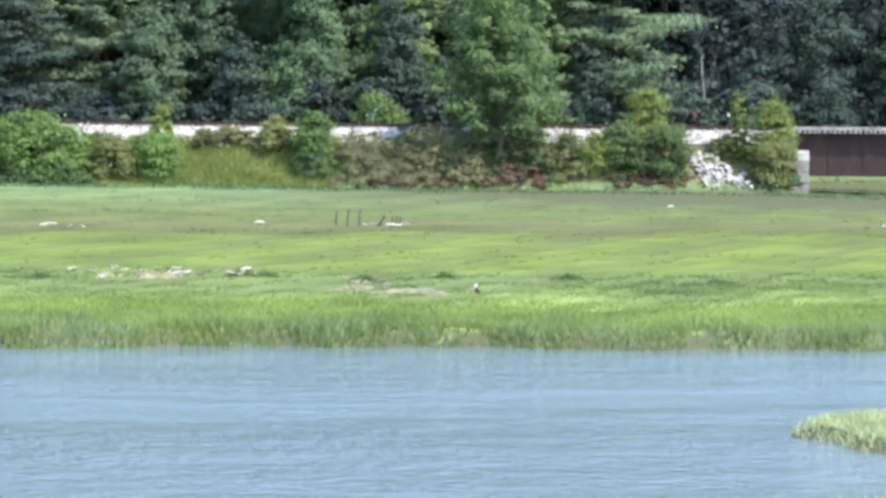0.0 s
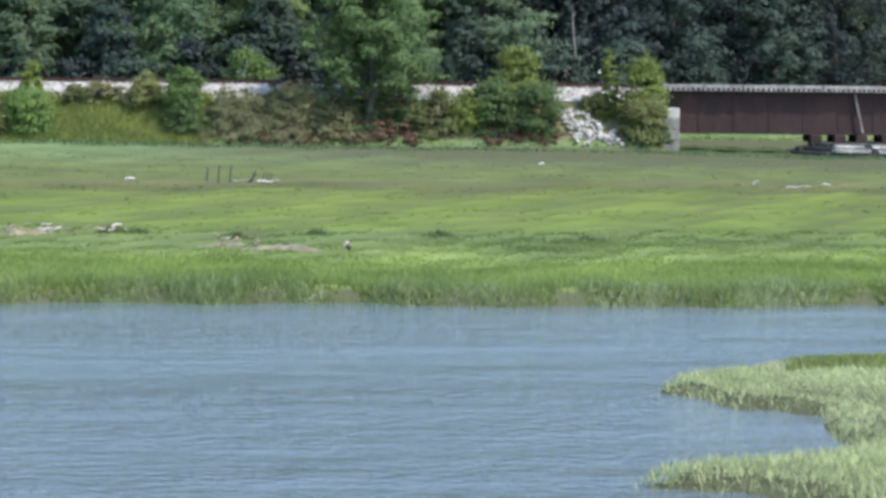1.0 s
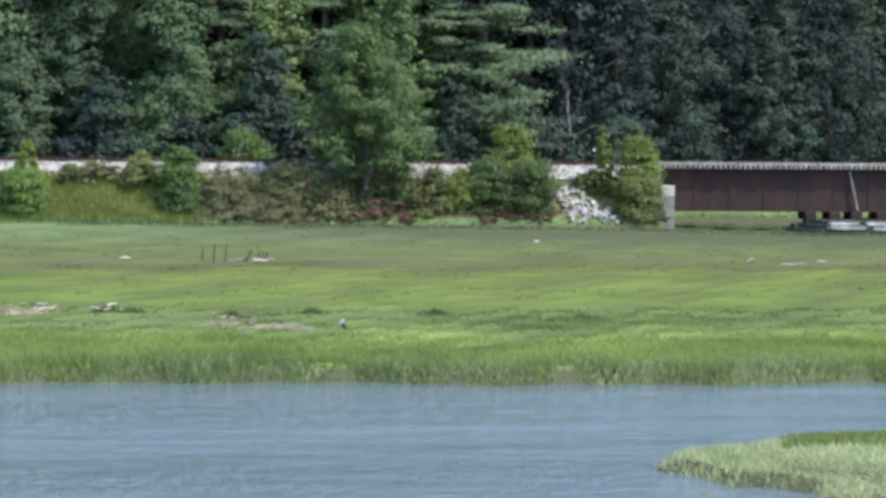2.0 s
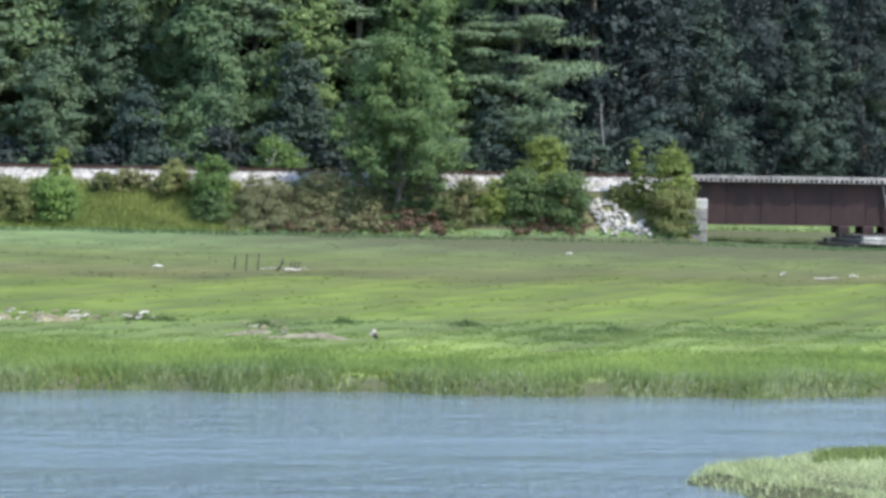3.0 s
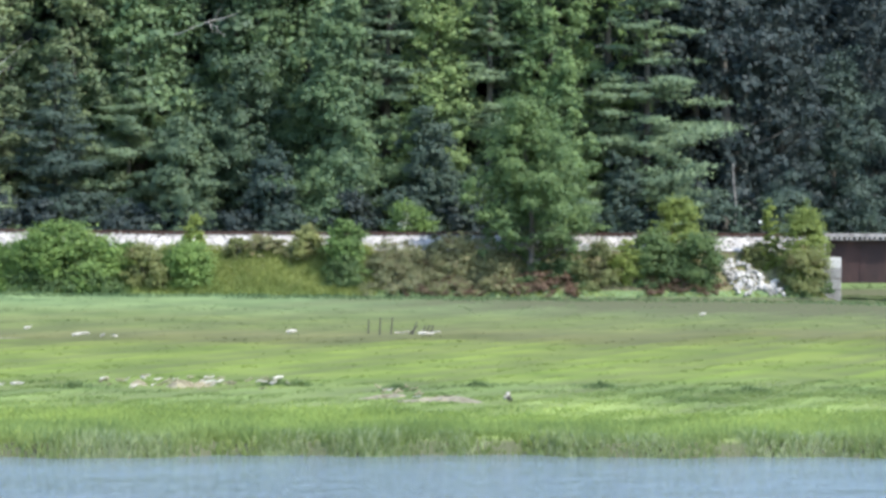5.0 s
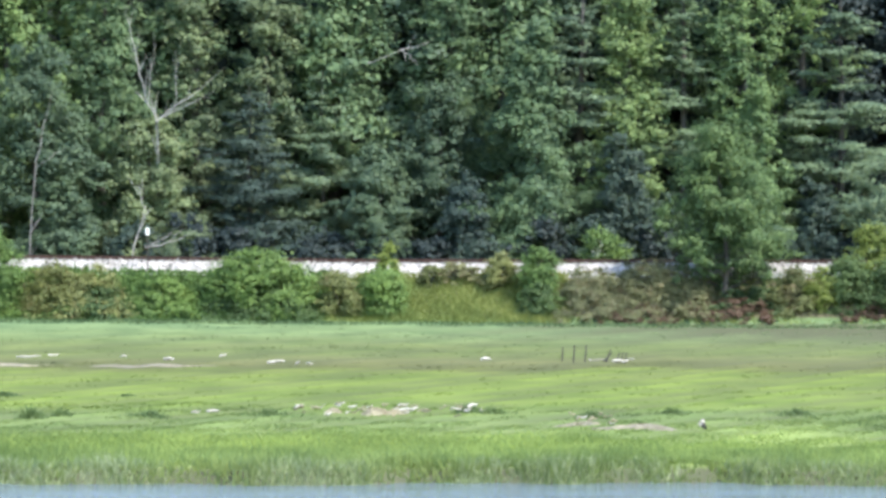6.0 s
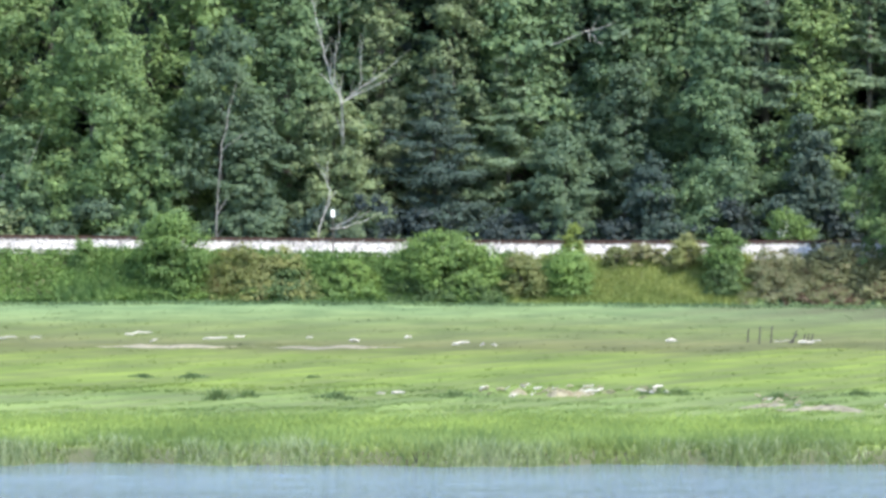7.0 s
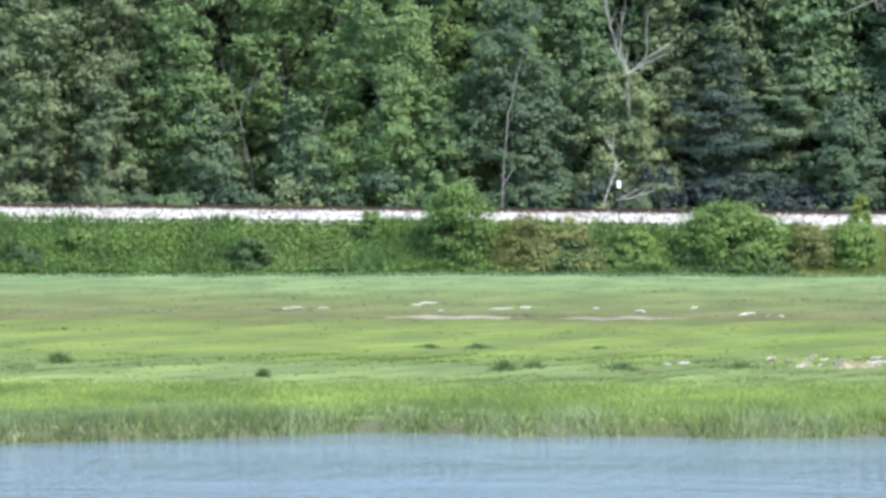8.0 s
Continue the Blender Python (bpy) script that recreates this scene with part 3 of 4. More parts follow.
def build_pier():
    rng = random.Random(6)
    pier = tagged(new("bridge_pier"), "low round stone pier under the bridge", "bridge pier")
    for r0, r1, z0, z1, n, mat in ((0, 5.8, -0.8, -0.3, 22, WET_STONE), (0, 5.1, -0.295, 0.0, 19, WET_STONE), (0, 4.3, 0.005, 0.295, 15, WET_STONE)):
        for k in range(n):
            a0, a1 = 2 * math.pi * k / n + 0.01, 2 * math.pi * (k + 1) / n - 0.01
            rr = r1 + rng.uniform(-0.12, 0.12)
            bm = bmesh.new()
            low = [bm.verts.new((58.7 + r * math.cos(a), 262.6 + r * math.sin(a), z0)) for r, a in ((0.4, a0), (rr, a0), (rr, a1), (0.4, a1))]
            up = [bm.verts.new((v.co.x, v.co.y, z1 + rng.uniform(-0.03, 0.02))) for v in low]
            bm.faces.new(low[::-1])
            bm.faces.new(up)
            for j in range(4):
                bm.faces.new((low[j], low[(j + 1) % 4], up[(j + 1) % 4], up[j]))
            part("pier_stone", bm, mat, pier)
    for x0, x1, y, z in ((55.4, 57.5, 258.7, 0.22), (55.1, 57.7, 257.4, -0.06), (58.0, 60.1, 258.2, 0.2), (58.2, 62.4, 257.0, -0.1)):
        part("slab", box(x0, x1, y - 0.5, y + 0.5, z - 0.25, z, 0.04, 0.03, rng), RIPRAP, pier, "pale tilted stone slab")


def stone_mesh(rng, name, size, mat):
    bm = bmesh.new()
    bmesh.ops.create_icosphere(bm, subdivisions=1, radius=1.0)
    for v in bm.verts:
        v.co *= rng.uniform(0.7, 1.15)
        v.co = Vector((v.co.x * size, v.co.y * size * 0.8, v.co.z * size * 0.62))
    me = bpy.data.meshes.new(name)
    bm.to_mesh(me)
    bm.free()
    me.materials.append(mat)
    return me


def build_rocks():
    rng = random.Random(12)
    pile = tagged(new("rock_pile"), "pile of pale broken stones tumbling down the bank", "rocks")
    kinds = [stone_mesh(rng, "stone", s, RIPRAP) for s in (0.18, 0.24, 0.34, 0.21, 0.28)]
    for k in range(130):
        f = rng.random()
        x = 35.3 + 1.2 * f + rng.random() * (1.7 + 1.9 * f)
        z = 2.45 - 2.4 * f
        y = 256.3 + max(0, z) * 1.25 + rng.uniform(-0.3, 0.3)
        ob = child("stone", rng.choice(kinds), pile)
        ob.matrix_local = pose(x, y, ground_z(x, y) + rng.uniform(-0.02, 0.25), rng.uniform(-40, 40), rng.uniform(-40, 40), rng.uniform(0, 360))


def build_post():
    post = tagged(new("lineside_post"), "thin dark lineside post with a small white plate", "post")
    x, y = -18.8, 260.9
    z = float(rail_z(x)) - 1.2
    bm = bmesh.new()
    tube(bm, [(x, y, z), (x, y, 6.15)], [0.045, 0.04], 8)
    part("pole", bm, TIE_DARK, post)
    part("plate", box(x - 0.13, x + 0.13, y - 0.07, y - 0.045, 6.1, 6.62, 0.01), WHITE_PAINT, post, "small white enamel plate")


def build_marker():
    marker = tagged(new("lineside_marker"), "short dark stake with a small pale plate beyond the rails", "post")
    x, y = 39.75, 267.6
    z = ground_z(x, y) - 0.1
    part("stake", tube(bmesh.new(), [(x, y, z), (x, y, 5.3)], [0.04, 0.035], 8), TIE_DARK, marker)
    part("plate", box(x - 0.14, x + 0.14, y - 0.06, y - 0.04, 5.1, 5.36, 0.01), WHITE_PAINT, marker, "small pale plate")


build_ballast()
build_track()
build_bridge()
build_abutment()
build_pier()
build_rocks()
build_post()
build_marker()


# ---- shrubs on the bank ----
def shrub(kind, label, x0, x1, z1, y, depth, mat, n, size=0.13, seed=0, lumps=0, flat=0.0):
    """A bush between x0 and x1 whose top reaches z1: a rounded crown on stems, or a sprawling sheet down the slope."""
    rs, rng = np.random.RandomState(seed + 50), random.Random(seed)
    z1 = z1 + 0.15
    x, w = (x0 + x1) / 2, (x1 - x0) / 2
    foot = ground_z(x, y)
    bush = tagged(new(kind), label, "shrub")
    tall = max(z1 - foot, 0.6)
    low = ground_z(x, y - depth) + 0.1
    lumps = lumps or max(60, int(16 * w * tall))
    sprawling = "bramble" in kind or w > 1.3 * tall
    waves = [(rng.uniform(2, 7), rng.uniform(0, 6.28), rng.uniform(0.03, 0.1)) for _ in range(4)]
    cs, rr = [], []
    for k in range(lumps):
        s = rng.choice((rng.uniform(0.1, 0.18), rng.uniform(0.16, 0.32))) * min(w, tall * 0.7, 2.2)
        if sprawling:
            u, h = rng.uniform(-1, 1), ((k + rng.random()) / lumps) ** 0.75
            dome = math.sqrt(1 - 0.7 * u * u) + sum(a * math.sin(f * u + q) for f, q, a in waves)
            cx = x + u * (w - s * 0.6) * (1 - 0.1 * h) + rng.gauss(0, 0.06) * w
            cz = low + ((z1 - low) * min(dome, 1.06) - s * 0.5) * h
            cy = y - depth + (depth + 0.6) * h + rng.uniform(-0.25, 0.3) * depth
        else:
            a, h = rng.uniform(0, 6.283), ((k + rng.random()) / lumps) ** 0.85
            round_off = math.sqrt(max(0.12, 1 - h ** 3.5)) * (0.72 + 0.28 * min(1, h * 2.5))
            r = round_off * rng.uniform(0.35, 1.05) ** 0.6
            wob = 1 + sum(b * math.sin(f * a + q) for f, q, b in waves)
            cx = x + math.cos(a) * (w - s * 0.4) * r * wob
            cy = y - 0.3 * depth + math.sin(a) * max(depth, 0.55 * w) * 0.8 * r
            cz = min(low, foot) + (z1 - s * 0.5 - min(low, foot)) * (h * rng.uniform(0.9, 1.04))
        cz = max(cz, ground_z(cx, cy) + 0.15 * s)
        cs.append((cx, cy, cz))
        rr.append((s * rng.uniform(1.0, 1.6), s * 1.2, s * rng.uniform(0.5, 0.95)))
        if h > 0.75 and rng.random() < 0.35:
            cs.append((cx + rng.uniform(-0.2, 0.2), cy, cz + s * rng.uniform(0.6, 1.4)))
            rr.append((s * 0.3, s * 0.3, s * 0.6))
    heart = (x, y + 0.4, low + 0.3 * (z1 - low))
    child("foliage", mesh_of("foliage", leaves(rs, cs, rr, n, size, flat, heart=heart, out=0.5, ball=0.55, fuzz=0.55), 3, mat), bush)
    for k in range(4):
        c = cs[rng.randrange(len(cs))]
        part("stem", tube(bmesh.new(), bent(rng, (x + rng.uniform(-0.3, 0.3), y + rng.uniform(-0.2, 0.2), foot - 0.1), c, 3, 0.12), [0.05, 0.04, 0.03, 0.015], 5), BARK, bush)
    return bush


SHRUBS = [
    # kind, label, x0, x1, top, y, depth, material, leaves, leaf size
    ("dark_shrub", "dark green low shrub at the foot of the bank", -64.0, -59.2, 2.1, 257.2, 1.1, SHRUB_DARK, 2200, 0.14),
    ("low_shrub", "low green shrub among the bank weeds", -59.0, -56.4, 3.3, 258.6, 1.2, SHRUB_GREEN, 1200, 0.14),
    ("dark_shrub", "dark green low shrub at the foot of the bank", -46.4, -43.0, 2.5, 257.3, 1.1, SHRUB_DARK, 1700, 0.13),
    ("low_shrub", "small green shrub rising to the ballast", -37.4, -35.3, 4.4, 259.6, 0.8, SHRUB_GREEN, 1100, 0.13),
    ("tall_shrub", "tall leafy green shrub beside the track", -32.6, -27.4, 6.3, 258.6, 2.0, SHRUB_GREEN, 5200, 0.15),
    ("spreading_shrub", "spreading dark olive shrub on the bank", -27.4, -19.6, 3.9, 257.8, 1.9, SHRUB_OLIVE, 3600, 0.14),
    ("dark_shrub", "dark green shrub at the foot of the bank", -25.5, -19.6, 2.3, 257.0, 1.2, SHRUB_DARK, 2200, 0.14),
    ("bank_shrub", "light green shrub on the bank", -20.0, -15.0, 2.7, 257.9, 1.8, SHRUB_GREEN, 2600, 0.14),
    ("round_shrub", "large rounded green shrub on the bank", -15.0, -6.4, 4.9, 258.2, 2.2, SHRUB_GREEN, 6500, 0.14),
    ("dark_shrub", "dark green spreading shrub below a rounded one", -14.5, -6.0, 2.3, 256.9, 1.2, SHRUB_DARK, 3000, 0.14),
    ("olive_shrub", "olive green shrub on the bank", -6.9, -3.2, 3.3, 257.8, 1.8, SHRUB_OLIVE, 2000, 0.13),
    ("pointed_shrub", "pointed yellow-green shrub on the bank", -2.6, -0.9, 5.4, 258.8, 0.9, SHRUB_YELLOW, 1500, 0.12),
    ("pointed_shrub", "pointed green shrub at the foot of the bank", -4.0, -0.1, 3.7, 257.7, 1.6, SHRUB_GREEN, 3000, 0.13),
    ("low_shrub", "small olive shrub below the ballast", 0.4, 2.4, 3.9, 260.0, 0.7, SHRUB_OLIVE, 800, 0.12),
    ("low_shrub", "small brownish shrub below the ballast", 1.6, 4.8, 4.1, 260.3, 0.8, BRAMBLE, 1200, 0.12),
    ("olive_shrub", "olive shrub below the ballast", 4.5, 8.0, 4.3, 259.8, 1.2, SHRUB_OLIVE, 1900, 0.12),
    ("olive_shrub", "thin upright olive shrub by the ballast", 5.6, 7.0, 4.9, 260.0, 0.7, SHRUB_OLIVE, 700, 0.12),
    ("bright_shrub", "bright green shrub on the bank", 7.2, 10.6, 5.2, 258.8, 1.5, SHRUB_GREEN, 3200, 0.13),
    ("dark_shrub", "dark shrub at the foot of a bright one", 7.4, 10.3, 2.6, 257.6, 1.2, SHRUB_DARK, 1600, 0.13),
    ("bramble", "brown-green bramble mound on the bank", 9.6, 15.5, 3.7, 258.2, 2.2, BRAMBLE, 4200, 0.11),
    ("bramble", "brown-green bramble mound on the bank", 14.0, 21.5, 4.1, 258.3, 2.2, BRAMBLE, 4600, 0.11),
    # the dark leaf colour stands in for shade under the bank tree
    ("dark_shrub", "thicket beneath the bank tree, shade painted into its leaves", 18.4, 26.0, 3.0, 258.6, 1.8, SHRUB_DARK, 3600, 0.12),
    ("bramble", "brown-green bramble mound up to the ballast", 12.0, 20.0, 3.9, 259.8, 1.6, BRAMBLE, 4600, 0.11),
    ("dry_bramble", "reddish dry bramble at the foot of the bank", 12.5, 18.5, 1.3, 256.7, 0.9, RED_BRAMBLE, 2200, 0.1),
    ("dry_bramble", "reddish dry bramble below the bank tree", 18.0, 25.5, 1.7, 256.9, 1.0, RED_BRAMBLE, 2600, 0.1),
    ("olive_shrub", "olive and yellow shrub on the bank", 25.0, 28.4, 3.6, 258.2, 1.8, SHRUB_OLIVE, 2000, 0.12),
    ("yellow_shrub", "yellow-green shrub on the bank", 27.4, 30.2, 3.9, 258.2, 1.4, SHRUB_YELLOW, 1500, 0.12),
    ("round_shrub", "rounded light green shrub by the track", 30.7, 34.3, 6.8, 260.2, 1.5, SHRUB_YELLOW, 2600, 0.13),
    ("round_shrub", "dense dark green shrub on the bank", 28.6, 32.6, 4.4, 258.3, 1.7, SHRUB_DARK, 3000, 0.13),
    ("round_shrub", "dense green shrub on the bank", 31.8, 35.8, 4.2, 258.1, 1.7, SHRUB_DARK, 3000, 0.13),
    ("dry_bramble", "low brown bramble beside the rock pile", 29.5, 35.8, 1.4, 256.9, 0.8, RED_BRAMBLE, 1800, 0.1),
    ("olive_shrub", "olive shrub above the rock pile", 37.2, 40.2, 3.7, 259.8, 1.0, SHRUB_OLIVE, 1900, 0.12),
    ("abutment_shrub", "yellow-green shrub beside the stone abutment", 39.4, 43.2, 6.1, 258.3, 1.4, SHRUB_YELLOW, 3600, 0.13),
    ("abutment_shrub", "thin upright yellow-green shrub by the track", 38.4, 39.8, 6.6, 259.2, 0.7, SHRUB_YELLOW, 900, 0.12),
    ("abutment_shrub", "olive shrub in front of the stone abutment", 39.5, 43.0, 3.4, 257.4, 1.2, SHRUB_OLIVE, 3000, 0.12),
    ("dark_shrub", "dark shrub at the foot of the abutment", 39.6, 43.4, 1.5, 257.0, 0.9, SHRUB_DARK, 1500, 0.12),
    ("flowering_shrub", "white blossom on a shrub behind the rails", 13.0, 14.3, 5.8, 267.6, 0.5, BLOSSOM, 60, 0.12),
    ("flowering_shrub", "pale yellow-green shrub behind the rails", -58.4, -56.2, 5.9, 268.6, 0.8, LEAF_OLIVE, 700, 0.13),
    ("flowering_shrub", "green shrub behind the rails", 12.0, 15.8, 6.2, 268.4, 1.2, SHRUB_GREEN, 1500, 0.13),
]
for k, (kind, label, x0, x1, z1, y, depth, mat, n, size) in enumerate(SHRUBS):
    shrub(kind, label, x0, x1, z1, y, depth, mat, int(n * 3.6), size * 0.76, seed=k)


# ---- trees ----
def tree(kind, label, x, y, tall, wide, mat, n, size, seed, bare=0.12, bark=None, boughs=50, lean=0.0, edge=0.0, cone=0.0, lump=1.0):
    """A broad-leaved tree: tapered trunk, boughs that carry ragged sprays of leaves, gaps between them."""
    rs, rng = np.random.RandomState(seed + 900), random.Random(seed)
    z0 = ground_z(x, y) - 0.1
    t = tagged(new(kind), label, "tree")
    spine = bent(rng, (x, y, z0), (x + lean, y, z0 + tall * 0.93), 6, wide * 0.035)
    r0 = 0.018 * tall
    part("trunk", tube(bmesh.new(), spine, [r0 * (1.15 - 0.17 * k) for k in range(7)], 8), bark or BARK, t)
    cs, rr = [], []
    for k in range(boughs):
        f = bare + (1 - bare) * (k + rng.random()) / boughs
        prof = math.sin(math.pi * min(1, (f * 0.82 + 0.16))) ** 0.7
        prof = prof * (1 - cone) + cone * min(1.0, 0.35 + f * 3) * (1.04 - f)
        a = rng.uniform(0, 6.283)
        if rng.random() < edge and math.sin(a) > 0:
            a = -a
        r = wide * 0.5 * prof * (0.5 + 0.55 * rng.random())
        i = min(5, int(f * 6))
        at = spine[i].lerp(spine[i + 1], min(1.0, f * 6 - i))
        s = wide * rng.uniform(0.07, 0.17) * (1 - 0.4 * cone * f) * lump
        tip = Vector((at.x + math.cos(a) * r, at.y + math.sin(a) * r * 0.8, z0 + tall * f * 0.98 + r * rng.uniform(-0.12, 0.1)))
        for j in range(rng.choice((4, 5, 6, 7))):
            q = at.lerp(tip, rng.uniform(0.55, 1.1)) + Vector((rng.gauss(0, 0.75) * s, rng.gauss(0, 0.6) * s, rng.gauss(0, 0.7) * s))
            e = s * rng.uniform(0.34, 0.8)
            cs.append(tuple(q))
            rr.append((e * rng.uniform(0.9, 1.35), e * 1.1, e * rng.uniform(0.6, 1.05)))
        if k % 3 == 0:
            limb = tube(bmesh.new(), bent(rng, at - Vector((0, 0, r * 0.35)), tip, 3, 0.15), [r0 * 0.35 * (1.1 - f), r0 * 0.26 * (1.1 - f), r0 * 0.18 * (1.1 - f), 0.01], 5)
            part("limb", limb, bark or BARK, t)
    heart = (x + lean * 0.4, y + 0.15 * wide, z0 + tall * 0.4)
    child("crown", mesh_of("crown", leaves(rs, cs, rr, n, size, 0.0, heart=heart, out=0.65), 3, mat), t)
    return t


def pine(kind, label, x, y, tall, wide, mat, n, size, seed, bare=0.12, tiers=15, droop=0.06):
    """A conifer: level ragged plates of needles in whorls, with dark gaps between them."""
    rs, rng = np.random.RandomState(seed + 700), random.Random(seed)
    z0 = ground_z(x, y) - 0.1
    t = tagged(new(kind), label, "tree")
    r0 = 0.014 * tall
    part("trunk", tube(bmesh.new(), bent(rng, (x, y, z0), (x, y, z0 + tall), 5, 0.12), [r0, r0 * 0.9, r0 * 0.75, r0 * 0.55, r0 * 0.3, 0.02], 8), BARK, t)
    cs, rr = [], []
    for k in range(tiers):
        f = bare + (0.98 - bare) * (k + rng.uniform(-0.3, 0.3)) / tiers
        reach = wide * 0.5 * (1 - max(0, f - 0.25) / 0.8) ** 0.8
        for j in range(rng.choice((5, 6, 7))):
            a = rng.uniform(0, 6.283)
            if rng.random() < 0.6 and math.sin(a) > 0:
                a = -a
            q = reach * rng.uniform(0.5, 1.15)
            z = z0 + tall * f + rng.uniform(-0.8, 0.8)
            tip = Vector((x + math.cos(a) * q, y + math.sin(a) * q, z + q * rng.uniform(-droop, 0.3 - droop)))
            root = Vector((x, y, z))
            part("branch", tube(bmesh.new(), [root, tip], [r0 * 0.2, 0.015], 4), BARK, t)
            for m in range(6):
                g = rng.uniform(0.35, 1.05)
                c = root.lerp(tip, g) + Vector((rng.gauss(0, 0.13) * q, rng.gauss(0, 0.1) * q, rng.gauss(0, 0.04) * q))
                e = 0.16 * q * rng.uniform(0.6, 1.3) + 0.15
                cs.append(tuple(c))
                rr.append((e * 1.4, e * 1.2, 0.1 + 0.25 * e))
    child("needles", mesh_of("needles", leaves(rs, cs, rr, n, size, 0.35, 0.5, 0.6, heart=(x, y + 0.1 * wide, z0 + tall * 0.35), out=0.6), 3, mat), t)
    return t


# the tree on the bank
tree("bank_tree", "leafy broad green tree growing on the railway bank", 21.9, 258.6, 11.2, 9.6, LEAF_BANK, 36000, 0.12, 77, bare=0.16, boughs=62, cone=0.25, lump=1.0)

FRONT = [
    # form, x, y, height, width, material, leaves, cone
    ("o", -72, 277, 25, 10, LEAF_OLIVE, 14000, 0.2), ("o", -65, 274, 21, 8, LEAF_OLIVE, 16000, 0.3), ("o", -58.2, 272.4, 10.8, 6, LEAF_OLIVE, 9000, 0.2), ("o", -60, 278, 25, 9, LEAF_OLIVE, 16000, 0.2),
    ("o", -53.4, 276, 21, 9, LEAF_LIGHT, 17000, 0.4), ("o", -51, 273.6, 9, 6, LEAF_DEEP, 7000, 0.3), ("o", -46, 279, 27, 9, LEAF_LIGHT, 16000, 0.2), ("o", -37.6, 274.5, 24, 12, LEAF_LIGHT, 30000, 0.55), ("o", -43.4, 272.6, 9.5, 6, LEAF_OAK, 8000, 0.4),
    ("o", -33.4, 272.6, 10, 6, LEAF_LIGHT, 10000, 0.5), ("o", -28, 274, 17, 9, LEAF_DEEP, 18000, 0.35), ("o", -31, 280, 27, 9, LEAF_LIGHT, 14000, 0.3), ("o", -25.2, 273.4, 11, 6, LEAF_DEEP, 10000, 0.3), ("o", -23.5, 279, 26, 9, LEAF_OAK, 15000, 0.3),
    ("o", -19.8, 274.6, 12.4, 7.5, LEAF_OLIVE, 13000, 0.3), ("o", -16.5, 281, 27, 8, LEAF_OLIVE, 13000, 0.4), ("s", -12.2, 275, 14.5, 9.5, LEAF_SPRUCE_SHADE, 15000, 0), ("o", -11, 279.5, 22, 8, LEAF_OLIVE, 15000, 0.4), ("o", -16.8, 271.8, 4.6, 5.5, LEAF_OLIVE, 6000, 0.2),
    # low trees coloured darker, tall ones lighter, to paint the shade under crowns
    ("p", -6.8, 278, 16, 9, LEAF_PINE, 14000, 0), ("o", -6.2, 282, 27, 9, LEAF_OAK, 13000, 0.3), ("o", -2.6, 284, 30, 9, LEAF_OAK, 8000, 0.1), ("o", -2.6, 273.2, 9.6, 8.0, LEAF_DEEP, 14000, 0.35), ("o", 2.0, 276.8, 15.2, 8, LEAF_DEEP, 16000, 0.5), ("o", 3.0, 281, 27, 9, LEAF_OAK, 16000, 0.3), ("o", 4.0, 272.8, 7.5, 5.5, LEAF_SPRUCE_SHADE, 8000, 0.3),
    ("o", 9.0, 274.6, 19.0, 11.0, LEAF_OAK, 26000, 0.9), ("p", 12.8, 277.5, 26, 9, LEAF_PINE, 17000, 0), ("o", 16.2, 276.8, 22.5, 8, LEAF_YELLOW, 17000, 0.5), ("o", 15.4, 273.2, 10.2, 6.5, LEAF_SPRUCE_SHADE, 9000, 0.3), ("p", 20.4, 277.5, 25, 8.5, LEAF_PINE, 15000, 0),
    ("o", 25.0, 277.2, 26, 8, LEAF_LIGHT, 18000, 0.4), ("o", 25.6, 273.6, 14.8, 7.5, LEAF_LIGHT, 15000, 0.8), ("o", 29.6, 280, 27, 7.5, LEAF_LIGHT, 13000, 0.4), ("p", 32.2, 276.2, 23.5, 12.5, LEAF_PINE, 24000, 0), ("o", 30.2, 272.8, 7, 5, LEAF_SPRUCE_SHADE, 7000, 0.3),
    # beyond x 36 dark leaf colours stand in for the dimly lit wood
    ("p", 37.2, 285, 28, 8, LEAF_SHADE, 11000, 0), ("o", 42.8, 277, 7.6, 7, LEAF_SPRUCE_SHADE, 11000, 0.3), ("o", 43.8, 284, 25, 9, LEAF_SHADE, 14000, 0.4), ("o", 48.5, 286, 17, 9, LEAF_SPRUCE_SHADE, 14000, 0.4), ("o", 52, 291, 26, 10, LEAF_SHADE, 12000, 0.3),
    ("p", 56, 294, 24, 10, LEAF_SHADE, 13000, 0), ("o", 57.5, 291, 17, 9, LEAF_SPRUCE_SHADE, 13000, 0.4), ("o", 63, 296, 26, 10, LEAF_SHADE, 12000, 0.3), ("o", 68, 302, 26, 11, LEAF_DEEP, 10000, 0.3), ("o", 76, 303, 26, 11, LEAF_DEEP, 8000, 0.3),
]
WORDS = {"o": ("broadleaf_tree", "tall broadleaf tree in full leaf at the wood's edge"), "p": ("pine_tree", "tall pine with level layered branches at the wood's edge"), "s": ("spruce_tree", "dense dark spruce at the wood's edge")}
for k, (form, x, y, tall, wide, mat, n, cone) in enumerate(FRONT):
    kind, label = WORDS[form]
    if form == "o":
        tree(kind, label, x, y, tall, wide, mat, int(n * 1.75), 0.14, 200 + k, bare=0.02, boughs=int(26 + tall * 2.6), edge=0.7, cone=cone)
    else:
        pine(kind, label, x, y, tall, wide, mat, int(n * 1.75), 0.14, 200 + k, bare=0.1 if form == "p" else 0.03, tiers=13 if form == "p" else 19, droop=0.05 if form == "p" else 0.3)


